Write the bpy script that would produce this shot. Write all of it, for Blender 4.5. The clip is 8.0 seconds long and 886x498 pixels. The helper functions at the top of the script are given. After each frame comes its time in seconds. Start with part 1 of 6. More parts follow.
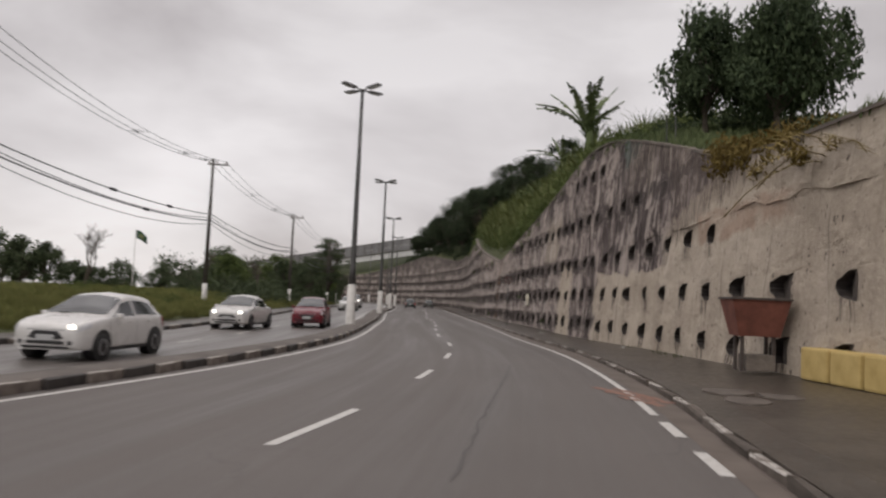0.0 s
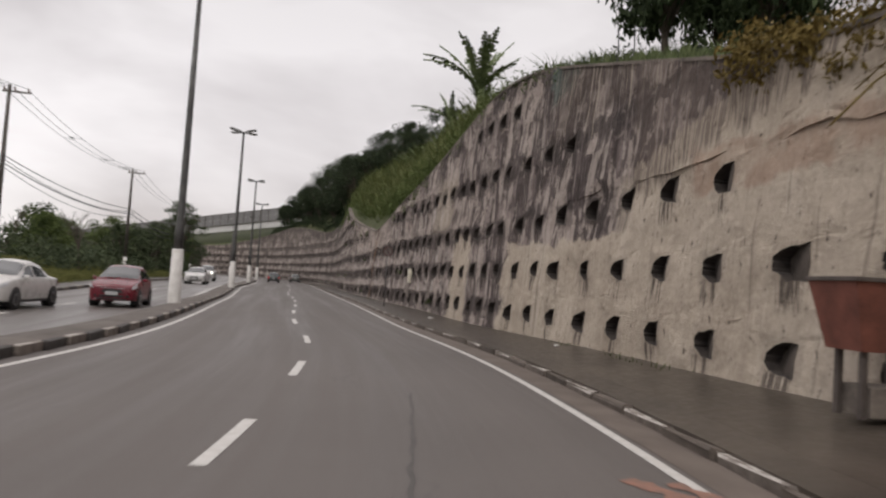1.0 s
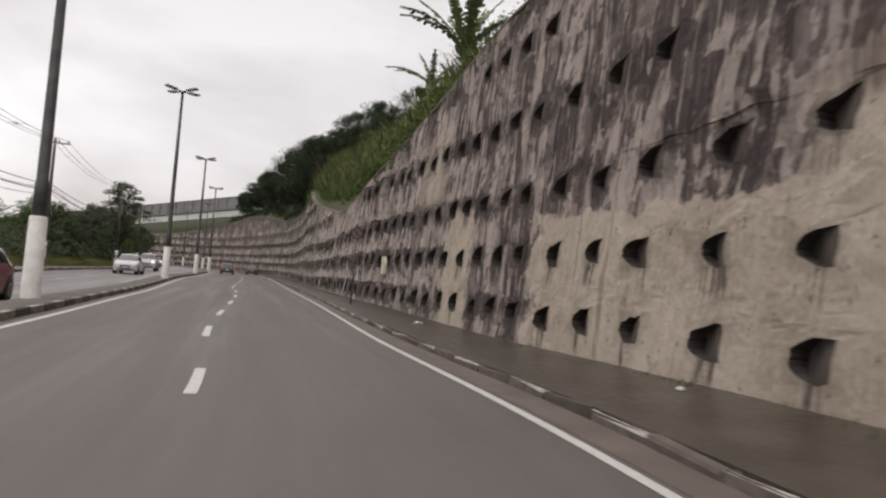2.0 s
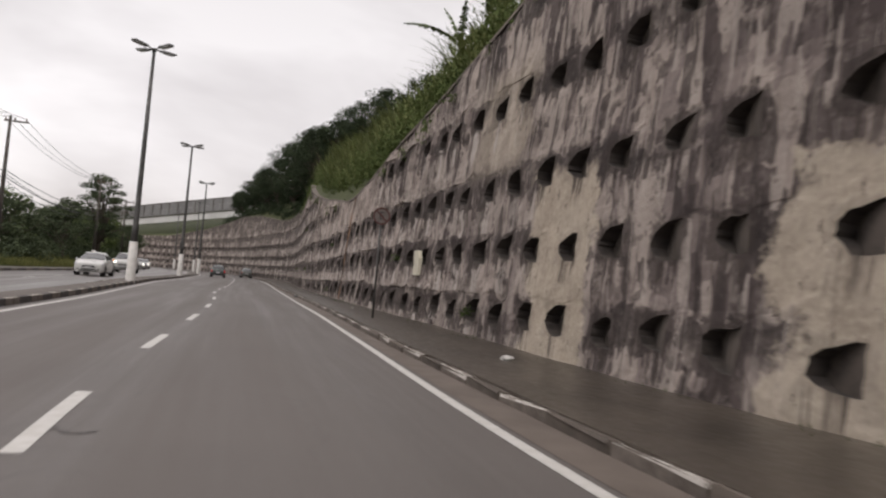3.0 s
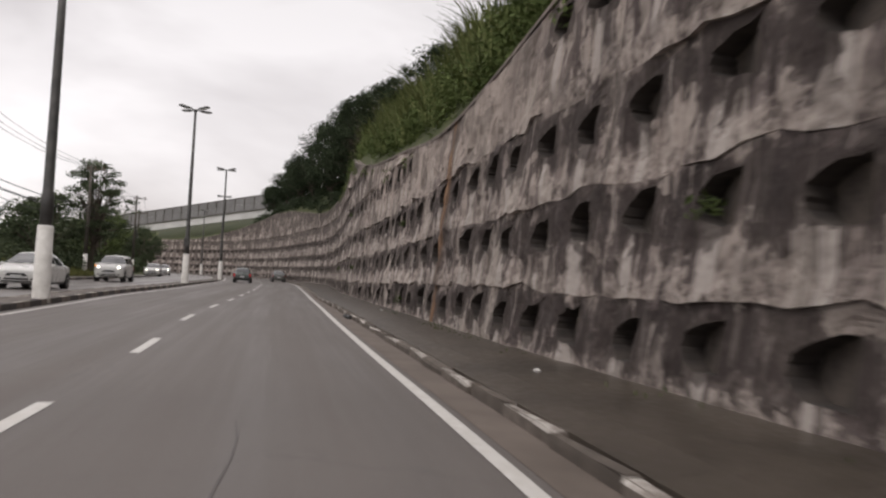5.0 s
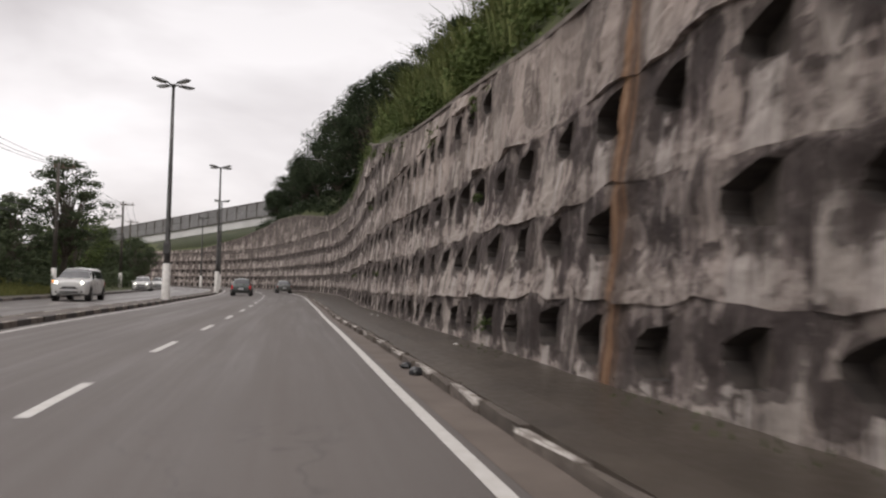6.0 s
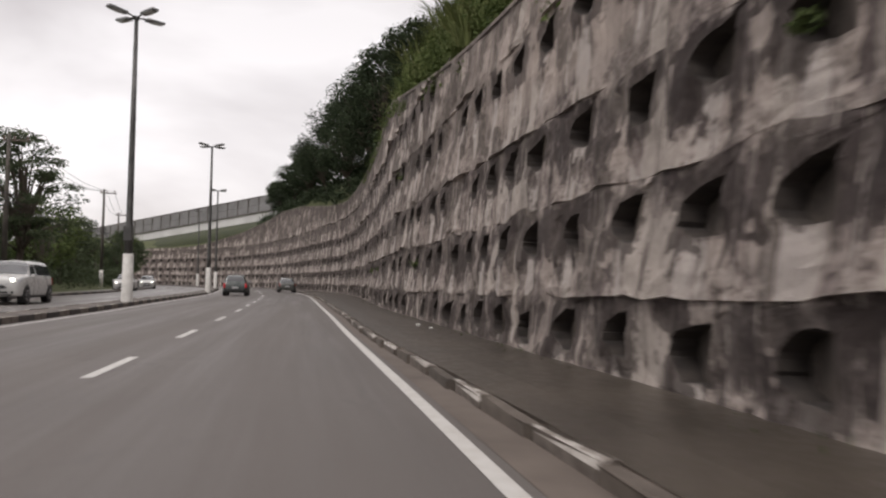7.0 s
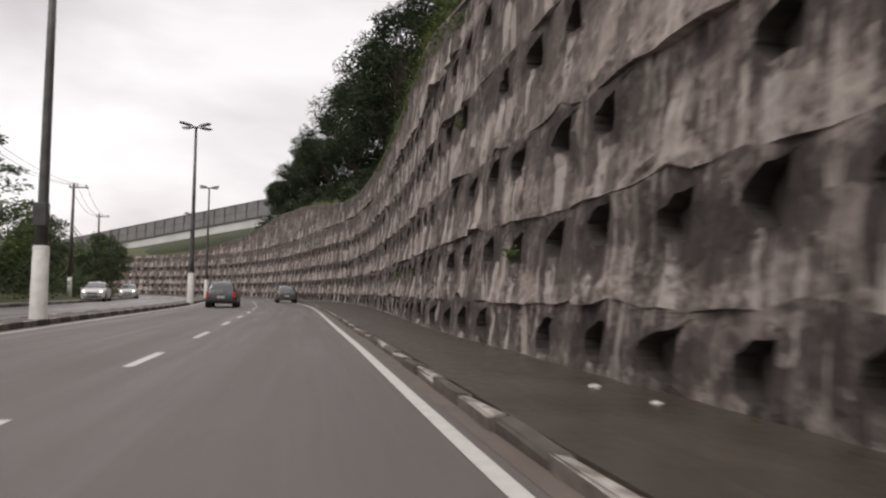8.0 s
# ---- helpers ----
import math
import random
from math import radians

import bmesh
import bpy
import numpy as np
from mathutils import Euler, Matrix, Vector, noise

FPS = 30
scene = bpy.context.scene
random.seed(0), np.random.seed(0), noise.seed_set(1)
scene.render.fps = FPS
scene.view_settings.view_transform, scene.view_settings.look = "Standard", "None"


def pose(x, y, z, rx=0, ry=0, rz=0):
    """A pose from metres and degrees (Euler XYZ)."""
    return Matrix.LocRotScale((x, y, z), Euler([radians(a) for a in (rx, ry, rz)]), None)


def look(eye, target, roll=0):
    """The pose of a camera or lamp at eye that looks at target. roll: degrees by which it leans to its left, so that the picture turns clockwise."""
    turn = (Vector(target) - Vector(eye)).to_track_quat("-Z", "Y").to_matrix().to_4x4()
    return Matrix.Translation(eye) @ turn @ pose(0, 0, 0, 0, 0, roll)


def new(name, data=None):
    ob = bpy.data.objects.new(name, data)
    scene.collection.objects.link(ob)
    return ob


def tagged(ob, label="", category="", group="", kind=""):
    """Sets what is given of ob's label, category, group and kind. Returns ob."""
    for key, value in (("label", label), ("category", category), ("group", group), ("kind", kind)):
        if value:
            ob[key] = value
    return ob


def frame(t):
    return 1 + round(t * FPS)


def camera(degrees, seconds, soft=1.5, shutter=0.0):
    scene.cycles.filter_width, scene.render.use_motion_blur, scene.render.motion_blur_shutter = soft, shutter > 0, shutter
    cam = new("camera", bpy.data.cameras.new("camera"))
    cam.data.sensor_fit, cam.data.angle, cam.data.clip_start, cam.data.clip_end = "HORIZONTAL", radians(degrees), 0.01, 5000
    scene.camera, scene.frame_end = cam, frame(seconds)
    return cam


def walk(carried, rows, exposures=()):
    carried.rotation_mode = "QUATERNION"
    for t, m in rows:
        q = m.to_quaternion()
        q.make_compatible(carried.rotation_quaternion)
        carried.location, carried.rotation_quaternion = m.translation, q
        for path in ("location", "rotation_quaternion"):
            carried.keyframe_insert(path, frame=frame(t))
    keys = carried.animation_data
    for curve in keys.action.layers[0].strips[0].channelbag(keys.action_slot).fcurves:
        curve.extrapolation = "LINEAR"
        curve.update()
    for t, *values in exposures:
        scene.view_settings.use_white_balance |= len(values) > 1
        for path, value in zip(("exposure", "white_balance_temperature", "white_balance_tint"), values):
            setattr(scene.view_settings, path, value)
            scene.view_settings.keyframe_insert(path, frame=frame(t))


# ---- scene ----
cam = camera(63.0, 8.0, soft=2.3, shutter=0.3)
PATH = [
    (0, (3.028, 6.411, 1.509), (3.006, 8.405, 1.65), 2.6),
    (0.5, (3.02, 10.594, 1.539), (3.209, 12.581, 1.657), 3.2),
    (1, (3.284, 14.639, 1.475), (3.617, 16.609, 1.571), 3.9),
    (1.5, (3.745, 18.724, 1.405), (4.159, 20.679, 1.491), 4.2),
    (3, (4.124, 31.982, 1.153), (4.556, 33.932, 1.256), 4.8),
    (3.5, (4.359, 36.165, 1.236), (4.761, 38.121, 1.344), 4.5),
    (4, (4.348, 40.386, 1.193), (4.719, 42.349, 1.278), 3.1),
    (4.5, (4.291, 44.749, 1.1), (4.633, 46.718, 1.183), 3.3),
    (6, (3.811, 59.124, 1.175), (4.131, 61.095, 1.276), 1.1),
    (6.5, (3.639, 64.005, 1.11), (3.953, 65.979, 1.188), 0.7),
    (7, (3.464, 68.965, 1.047), (3.772, 70.939, 1.143), 0.8),
    (7.5, (3.263, 73.927, 0.977), (3.577, 75.899, 1.088), 0.7),
    (8, (3.014, 79.186, 0.952), (3.318, 81.159, 1.074), 0.7),
]
walk(cam, [(t, look(eye, target, roll)) for t, eye, target, roll in PATH], [(0, -0.26), (0.6, -0.16), (1.5, -0.02), (3, 0.03), (5.5, 0.06), (7, 0.13), (8, 0.13)])

# ---- world and light: a bright overcast afternoon ----
world = bpy.data.worlds.new("overcast_sky")
scene.world = world
world.use_nodes = True
wn, wl = world.node_tree.nodes, world.node_tree.links
wn.clear()


def wnode(kind, **kw):
    n = wn.new(kind)
    for k, v in kw.items():
        n.inputs[k].default_value = v
    return n


w_out = wn.new("ShaderNodeOutputWorld")
w_bg = wn.new("ShaderNodeBackground")
sky = wn.new("ShaderNodeTexSky")
sky.sky_type, sky.sun_disc, sky.sun_elevation, sky.sun_rotation = "NISHITA", False, radians(48), radians(-35)
w_co = wn.new("ShaderNodeTexCoord")
w_sep = wn.new("ShaderNodeSeparateXYZ")
wl.new(w_co.outputs["Generated"], w_sep.inputs[0])
w_map = wn.new("ShaderNodeMapping")
w_map.inputs["Scale"].default_value = (1.0, 1.0, 2.2)
wl.new(w_co.outputs["Generated"], w_map.inputs[0])
w_n1 = wnode("ShaderNodeTexNoise", Scale=2.3, Detail=5.0, Roughness=0.48, Distortion=0.25)
wl.new(w_map.outputs[0], w_n1.inputs["Vector"])
w_ramp = wn.new("ShaderNodeValToRGB")
w_ramp.color_ramp.elements[0].position, w_ramp.color_ramp.elements[0].color = 0.34, (0.595, 0.545, 0.545, 1)
w_ramp.color_ramp.elements[1].position, w_ramp.color_ramp.elements[1].color = 0.62, (1.0, 0.95, 0.95, 1)
wl.new(w_n1.outputs["Fac"], w_ramp.inputs[0])
# overcast skies are brightest overhead
w_up = wnode("ShaderNodeMapRange", **{"From Min": 0.42, "From Max": 0.95, "To Min": 1.0, "To Max": 2.1})
wl.new(w_sep.outputs["Z"], w_up.inputs["Value"])
w_mul = wn.new("ShaderNodeVectorMath")
w_mul.operation = "SCALE"
w_low = wnode("ShaderNodeMapRange", **{"From Min": 0.08, "From Max": 0.34, "To Min": 1.14, "To Max": 0.94})
wl.new(w_sep.outputs["Z"], w_low.inputs["Value"])
w_gain = wn.new("ShaderNodeVectorMath")
w_gain.operation = "SCALE"
wl.new(w_ramp.outputs[0], w_gain.inputs[0])
wl.new(w_low.outputs[0], w_gain.inputs["Scale"])
wl.new(w_gain.outputs[0], w_mul.inputs[0])
wl.new(w_up.outputs[0], w_mul.inputs["Scale"])
w_skys = wn.new("ShaderNodeVectorMath")
w_skys.operation = "SCALE"
w_skys.inputs["Scale"].default_value = 0.08
wl.new(sky.outputs[0], w_skys.inputs[0])
w_mix = wn.new("ShaderNodeMixRGB")
w_mix.inputs[0].default_value = 0.92
wl.new(w_skys.outputs[0], w_mix.inputs[1])
wl.new(w_mul.outputs[0], w_mix.inputs[2])
wl.new(w_mix.outputs[0], w_bg.inputs[0])
w_bg.inputs["Strength"].default_value = 1.0
wl.new(w_bg.outputs[0], w_out.inputs[0])
sun = new("sun", bpy.data.lights.new("sun", "SUN"))
sun.data.energy, sun.data.angle, sun.data.color = 0.9, radians(25), (1.0, 0.96, 0.9)
sun.matrix_world = look((-40, -55, 75), (0, 0, 0))
scene.view_settings.exposure = 0.0


# ---- material kit ----
def material(name, rough=0.8, metal=0.0, spec=0.4):
    m = bpy.data.materials.new(name)
    m.use_nodes = True
    b = m.node_tree.nodes["Principled BSDF"]
    b.inputs["Roughness"].default_value, b.inputs["Metallic"].default_value = rough, metal
    b.inputs["Specular IOR Level"].default_value = spec
    return m, m.node_tree.nodes, m.node_tree.links, b


def tex(nodes, links, vec, scale, detail=4.0, rough=0.55, dist=0.0):
    n = nodes.new("ShaderNodeTexNoise")
    n.inputs["Scale"].default_value, n.inputs["Detail"].default_value = scale, detail
    n.inputs["Roughness"].default_value, n.inputs["Distortion"].default_value = rough, dist
    if vec is not None:
        links.new(vec, n.inputs["Vector"])
    return n.outputs["Fac"]


def ramp(nodes, links, fac, stops):
    r = nodes.new("ShaderNodeValToRGB")
    while len(r.color_ramp.elements) < len(stops):
        r.color_ramp.elements.new(0.5)
    for e, (p, c) in zip(r.color_ramp.elements, stops):
        e.position, e.color = p, (*c, 1) if len(c) == 3 else c
    links.new(fac, r.inputs[0])
    return r.outputs[0]


def mix(nodes, links, fac, a, b, mode="MIX"):
    n = nodes.new("ShaderNodeMixRGB")
    n.blend_type = mode
    for sock, v in zip(n.inputs, (fac, a, b)):
        if isinstance(v, (int, float)):
            sock.default_value = v
        elif isinstance(v, tuple):
            sock.default_value = (*v, 1)
        else:
            links.new(v, sock)
    return n.outputs[0]


def rng(nodes, links, v, a, b, c=0.0, d=1.0):
    n = nodes.new("ShaderNodeMapRange")
    links.new(v, n.inputs["Value"])
    for k, x in zip(("From Min", "From Max", "To Min", "To Max"), (a, b, c, d)):
        n.inputs[k].default_value = x
    return n.outputs[0]


def calc(nodes, links, op, a, b):
    n = nodes.new("ShaderNodeMath")
    n.operation = op
    for sock, v in zip(n.inputs, (a, b)):
        if isinstance(v, (int, float)):
            sock.default_value = v
        else:
            links.new(v, sock)
    return n.outputs[0]


def bump(nodes, links, bsdf, height, strength=0.3, distance=0.02):
    n = nodes.new("ShaderNodeBump")
    n.inputs["Strength"].default_value, n.inputs["Distance"].default_value = strength, distance
    links.new(height, n.inputs["Height"])
    links.new(n.outputs[0], bsdf.inputs["Normal"])


def coords(nodes, links, scale=(1, 1, 1), kind="Object"):
    c = nodes.new("ShaderNodeTexCoord")
    m = nodes.new("ShaderNodeMapping")
    m.inputs["Scale"].default_value = scale
    links.new(c.outputs[kind], m.inputs[0])
    return m.outputs[0]


def plain(name, dark, light, rough=0.8, scale=4.0, metal=0.0, bumps=0.15, spec=0.4, vary=0.0):
    """Two-scale mottled surface between two colours."""
    m, n, l, b = material(name, rough, metal, spec)
    v = coords(n, l)
    big, fine = tex(n, l, v, scale), tex(n, l, v, scale * 11, 5.0, 0.65)
    f = calc(n, l, "ADD", calc(n, l, "MULTIPLY", big, 0.65), calc(n, l, "MULTIPLY", fine, 0.35))
    col = ramp(n, l, f, [(0.32, dark), (0.68, light)])
    if vary:
        info = n.new("ShaderNodeObjectInfo")
        hsv = n.new("ShaderNodeHueSaturation")
        links_v = rng(n, l, info.outputs["Random"], 0, 1, 1 - vary, 1 + vary)
        l.new(links_v, hsv.inputs["Value"])
        l.new(col, hsv.inputs["Color"])
        col = hsv.outputs[0]
    l.new(col, b.inputs["Base Color"])
    l.new(rng(n, l, fine, 0.3, 0.7, max(rough - 0.08, 0.02), min(rough + 0.08, 1)), b.inputs["Roughness"])
    if bumps:
        bump(n, l, b, fine, bumps, 0.01)
    return m


def leafy(name, dark, light, trans=0.25):
    """Foliage: colour varies leaf by leaf and from clump to clump."""
    m, n, l, b = material(name, 0.8, 0.0, 0.12)
    geo = n.new("ShaderNodeNewGeometry")
    v = coords(n, l)
    f = calc(n, l, "ADD", calc(n, l, "MULTIPLY", geo.outputs["Random Per Island"], 0.36), calc(n, l, "MULTIPLY", tex(n, l, v, 0.35, 3.0), 0.66))
    l.new(ramp(n, l, f, [(0.2, dark), (0.8, light)]), b.inputs["Base Color"])
    b.inputs["Subsurface Weight"].default_value = 0.0
    return m


def glow(name, colour, strength):
    m, n, l, b = material(name, 0.3)
    b.inputs["Base Color"].default_value = (*colour, 1)
    b.inputs["Emission Color"].default_value = (*colour, 1)
    b.inputs["Emission Strength"].default_value = strength
    return m


def asphalt_mat(name, smooth, rough, spec):
    m, n, l, b = material(name, 0.72, 0.0, spec)
    v = coords(n, l)
    long = coords(n, l, (0.9, 0.03, 1.0), "UV")
    wide = tex(n, l, v, 0.22, 3.0)
    streak = tex(n, l, long, 1.3, 4.0, 0.6)
    grit = tex(n, l, v, 38.0, 5.0, 0.75)
    f = calc(n, l, "ADD", calc(n, l, "ADD", calc(n, l, "MULTIPLY", wide, 0.3), calc(n, l, "MULTIPLY", streak, 0.45)), calc(n, l, "MULTIPLY", grit, 0.25))
    col = ramp(n, l, f, [(0.3, (0.08, 0.07, 0.064)), (0.7, (0.135, 0.12, 0.111))])
    # fine cracks
    vor = n.new("ShaderNodeTexVoronoi")
    vor.feature = "DISTANCE_TO_EDGE"
    vor.inputs["Scale"].default_value = 0.35
    warp = n.new("ShaderNodeVectorMath")
    warp.operation = "ADD"
    nz = n.new("ShaderNodeTexNoise")
    nz.inputs["Scale"].default_value = 1.6
    l.new(v, nz.inputs["Vector"])
    l.new(v, warp.inputs[0])
    l.new(nz.outputs["Color"], warp.inputs[1])
    l.new(warp.outputs[0], vor.inputs["Vector"])
    crack = calc(n, l, "MULTIPLY", rng(n, l, vor.outputs["Distance"], 0.0, 0.012, 1.0, 0.0), rng(n, l, wide, 0.5, 0.62))
    col = mix(n, l, calc(n, l, "MULTIPLY", crack, 0.3), col, (0.03, 0.028, 0.027))
    l.new(col, b.inputs["Base Color"])
    l.new(rng(n, l, streak, 0.35, 0.65, smooth, rough), b.inputs["Roughness"])
    bump(n, l, b, grit, 0.35, 0.012)
    return m


def wall_mat():
    """Weathered sprayed concrete: dark bands along the niche rows, patches, lime runs, a cream repair low down."""
    m, n, l, b = material("stained_concrete", 0.92, 0.0, 0.2)

    def uvs(name):
        u = n.new("ShaderNodeUVMap")
        u.uv_map = name
        s = n.new("ShaderNodeSeparateXYZ")
        l.new(u.outputs[0], s.inputs[0])
        return u.outputs[0], s.outputs["X"], s.outputs["Y"]

    uv, ux, uz = uvs("UVMap")
    _, hx, hy = uvs("Drip")
    _, low, below = uvs("Course")

    def scaled(sx, sy, shift=0.0):
        mp = n.new("ShaderNodeMapping")
        mp.inputs["Scale"].default_value = (sx, sy, 1)
        mp.inputs["Location"].default_value = (shift, shift * 0.37, shift)
        l.new(uv, mp.inputs[0])
        return mp.outputs[0]

    def at(sx, sy, detail=5.0, rough=0.6, dist=0.0, shift=0.0):
        return tex(n, l, scaled(sx, sy, shift), 1.0, detail, rough, dist)

    def cells(sx, sy, wobble, shift, freq=2.0):
        """Hard-edged, roughly squared patches, each with a random value."""
        nz = n.new("ShaderNodeTexNoise")
        nz.inputs["Scale"].default_value, nz.inputs["Detail"].default_value = freq, 6.0
        l.new(uv, nz.inputs["Vector"])
        sc = n.new("ShaderNodeVectorMath")
        sc.operation = "SCALE"
        sc.inputs["Scale"].default_value = wobble
        l.new(nz.outputs["Color"], sc.inputs[0])
        ad = n.new("ShaderNodeVectorMath")
        l.new(scaled(sx, sy, shift), ad.inputs[0])
        l.new(sc.outputs[0], ad.inputs[1])
        vo = n.new("ShaderNodeTexVoronoi")
        vo.distance = "CHEBYCHEV"
        vo.inputs["Scale"].default_value = 1.0
        l.new(ad.outputs[0], vo.inputs["Vector"])
        sp = n.new("ShaderNodeSeparateXYZ")
        l.new(vo.outputs["Color"], sp.inputs[0])
        return sp.outputs["X"]

    def mul(*a):
        r = a[0]
        for c in a[1:]:
            r = calc(n, l, "MULTIPLY", r, c)
        return r

    def add(*a):
        r = a[0]
        for c in a[1:]:
            r = calc(n, l, "ADD", r, c)
        return r

    def lay(fac, colour):
        return mix(n, l, fac, col, colour)

    blotch = at(0.35, 0.45, 7.0, 0.65, 0.5)
    patch = at(1.2, 1.0, 8.0, 0.7, 0.3, 5.0)
    column = at(2.6, 0.09, 6.0, 0.72, 0.0, 2.0)
    finecol = at(8.0, 0.13, 7.0, 0.75, 0.0, 9.0)
    limecol = at(4.5, 0.13, 8.0, 0.72, 0.0, 23.0)
    rub = at(3.0, 2.6, 9.0, 0.74, 0.0, 53.0)
    grain = at(9, 9, 7.0, 0.8)
    big = cells(0.75, 0.62, 0.55, 3.0)
    small = cells(2.4, 1.7, 0.6, 13.0, 4.0)
    edge = at(0.7, 0.7, 6.0, 0.7)
    su = add(ux, rng(n, l, edge, 0.3, 0.7, -0.5, 0.5))
    sv = add(uz, rng(n, l, edge, 0.3, 0.7, -0.3, 0.3))
    onward = rng(n, l, su, 45.0, 49.0)
    col = ramp(n, l, add(mul(blotch, 0.5), mul(patch, 0.3), mul(column, 0.2)), [(0.38, (0.13, 0.106, 0.096)), (0.47, (0.24, 0.2, 0.178)), (0.54, (0.33, 0.278, 0.243)), (0.63, (0.43, 0.37, 0.318))])
    # squared cement patches, dark purple-grey and pale
    col = lay(mul(rng(n, l, big, 0.34, 0.31), rng(n, l, patch, 0.60, 0.54), rng(n, l, ux, 40.0, 50.0, 0.85, 0.75)), (0.095, 0.077, 0.07))
    upper = mul(rng(n, l, su, 47.0, 44.0), rng(n, l, sv, 2.9, 3.2), rng(n, l, su, 20.0, 24.0))
    col = lay(mul(upper, rng(n, l, add(mul(patch, 0.75), mul(column, 0.25)), 0.55, 0.49), rng(n, l, big, 0.66, 0.63), 0.66), (0.095, 0.077, 0.067))
    col = lay(mul(rng(n, l, big, 0.62, 0.65), rng(n, l, patch, 0.42, 0.47), 0.7), (0.43, 0.366, 0.315))
    col = lay(mul(rng(n, l, small, 0.27, 0.24), rng(n, l, blotch, 0.60, 0.54), 0.75), (0.07, 0.057, 0.052))
    col = lay(mul(rng(n, l, small, 0.80, 0.83), rng(n, l, blotch, 0.40, 0.46), 0.6), (0.47, 0.405, 0.35))
    # newer, paler plaster high up farther on
    col = lay(mul(rng(n, l, su, 59.0, 63.0), rng(n, l, su, 94.0, 84.0), rng(n, l, sv, 3.4, 4.0), rng(n, l, patch, 0.36, 0.5, 0.4, 0.85)), (0.44, 0.378, 0.33))
    # upright blocks of plaster left between the runs
    blk = cells(1.7, 0.62, 0.24, 29.0, 3.0)
    col = lay(mul(rng(n, l, blk, 0.27, 0.25), rng(n, l, rub, 0.62, 0.56), 0.85), (0.085, 0.067, 0.063))
    col = lay(mul(rng(n, l, blk, 0.27, 0.29), rng(n, l, blk, 0.5, 0.48), rng(n, l, rub, 0.62, 0.54), 0.6), (0.19, 0.155, 0.144))
    col = lay(mul(rng(n, l, blk, 0.8, 0.82), rng(n, l, rub, 0.38, 0.44), 0.75), (0.46, 0.395, 0.34))
    slot = cells(5.5, 1.1, 0.3, 37.0, 3.0)
    col = lay(mul(rng(n, l, slot, 0.2, 0.18), rng(n, l, patch, 0.58, 0.52), 0.8), (0.062, 0.05, 0.046))
    col = lay(mul(rng(n, l, slot, 0.84, 0.86), rng(n, l, patch, 0.42, 0.48), 0.75), (0.47, 0.41, 0.355))
    # dark runs and lime runs, straight down the face
    col = lay(mul(rng(n, l, limecol, 0.425, 0.40), rng(n, l, blotch, 0.62, 0.5), 0.75), (0.06, 0.049, 0.045))
    col = lay(mul(rng(n, l, limecol, 0.575, 0.60), rng(n, l, patch, 0.40, 0.46), 0.7), (0.44, 0.385, 0.335))
    # dark bands at the rows of niches, with ragged hanging lower edges
    hang = add(rng(n, l, column, 0.3, 0.7, -0.36, 0.36), rng(n, l, finecol, 0.3, 0.7, -0.36, 0.36), rng(n, l, small, 0.0, 1.0, -0.25, 0.25))
    depth = add(below, hang)
    band = mul(rng(n, l, depth, 0.86, 0.8), rng(n, l, add(below, rng(n, l, rub, 0.35, 0.65, -0.22, 0.22)), 0.02, 0.1))
    some = calc(n, l, "MAXIMUM", mul(onward, rng(n, l, small, 0.72, 0.66, 0.4, 0.95)), rng(n, l, big, 0.5, 0.46, 0.12, 0.9))
    dark = ramp(n, l, add(mul(grain, 0.5), mul(patch, 0.5)), [(0.38, (0.032, 0.026, 0.024)), (0.5, (0.06, 0.049, 0.045)), (0.62, (0.115, 0.094, 0.085))])
    col = lay(mul(band, some, rng(n, l, blotch, 0.60, 0.5, 0.3, 0.95)), dark)
    # pale lime crust on the lip of each course
    lip = mul(rng(n, l, add(low, rng(n, l, rub, 0.35, 0.65, -0.25, 0.25), mul(hang, 0.35)), 0.34, 0.26), rng(n, l, ux, 47.0, 52.0))
    crumb = at(6.0, 6.0, 8.0, 0.75, 0.0, 71.0)
    col = lay(mul(lip, rng(n, l, patch, 0.40, 0.46), 0.88), ramp(n, l, crumb, [(0.4, (0.11, 0.09, 0.08)), (0.48, (0.33, 0.28, 0.245)), (0.58, (0.52, 0.455, 0.395))]))
    col = lay(mul(rng(n, l, finecol, 0.575, 0.59), rng(n, l, patch, 0.42, 0.47), rng(n, l, ux, 42.0, 48.0, 0.45, 0.82)), (0.47, 0.415, 0.362))
    # the face gets darker towards its far end, more so in patches
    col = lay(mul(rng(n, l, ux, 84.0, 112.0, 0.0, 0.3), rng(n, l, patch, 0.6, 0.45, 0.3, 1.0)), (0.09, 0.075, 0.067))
    high_up = mul(rng(n, l, su, 59.0, 63.0), rng(n, l, su, 92.0, 82.0), rng(n, l, sv, 3.75, 4.05), rng(n, l, finecol, 0.36, 0.46, 0.4, 0.9))
    col = lay(high_up, ramp(n, l, add(mul(blotch, 0.5), mul(column, 0.5)), [(0.4, (0.3, 0.253, 0.218)), (0.55, (0.48, 0.41, 0.352))]))
    # farther on: hard-edged dark cement squares and broad lime curtains below the lips
    late = rng(n, l, su, 46.0, 86.0, 0.35, 1.0)
    onset = rng(n, l, su, 44.0, 50.0)
    square = cells(1.25, 0.95, 0.55, 43.0, 3.0)
    col = lay(mul(onset, late, rng(n, l, square, 0.3, 0.27), rng(n, l, rub, 0.6, 0.5), 0.75), ramp(n, l, patch, [(0.4, (0.055, 0.046, 0.039)), (0.6, (0.12, 0.103, 0.087))]))
    col = lay(mul(rng(n, l, su, 76.0, 88.0), rng(n, l, blotch, 0.56, 0.44), 0.6), (0.13, 0.11, 0.093))
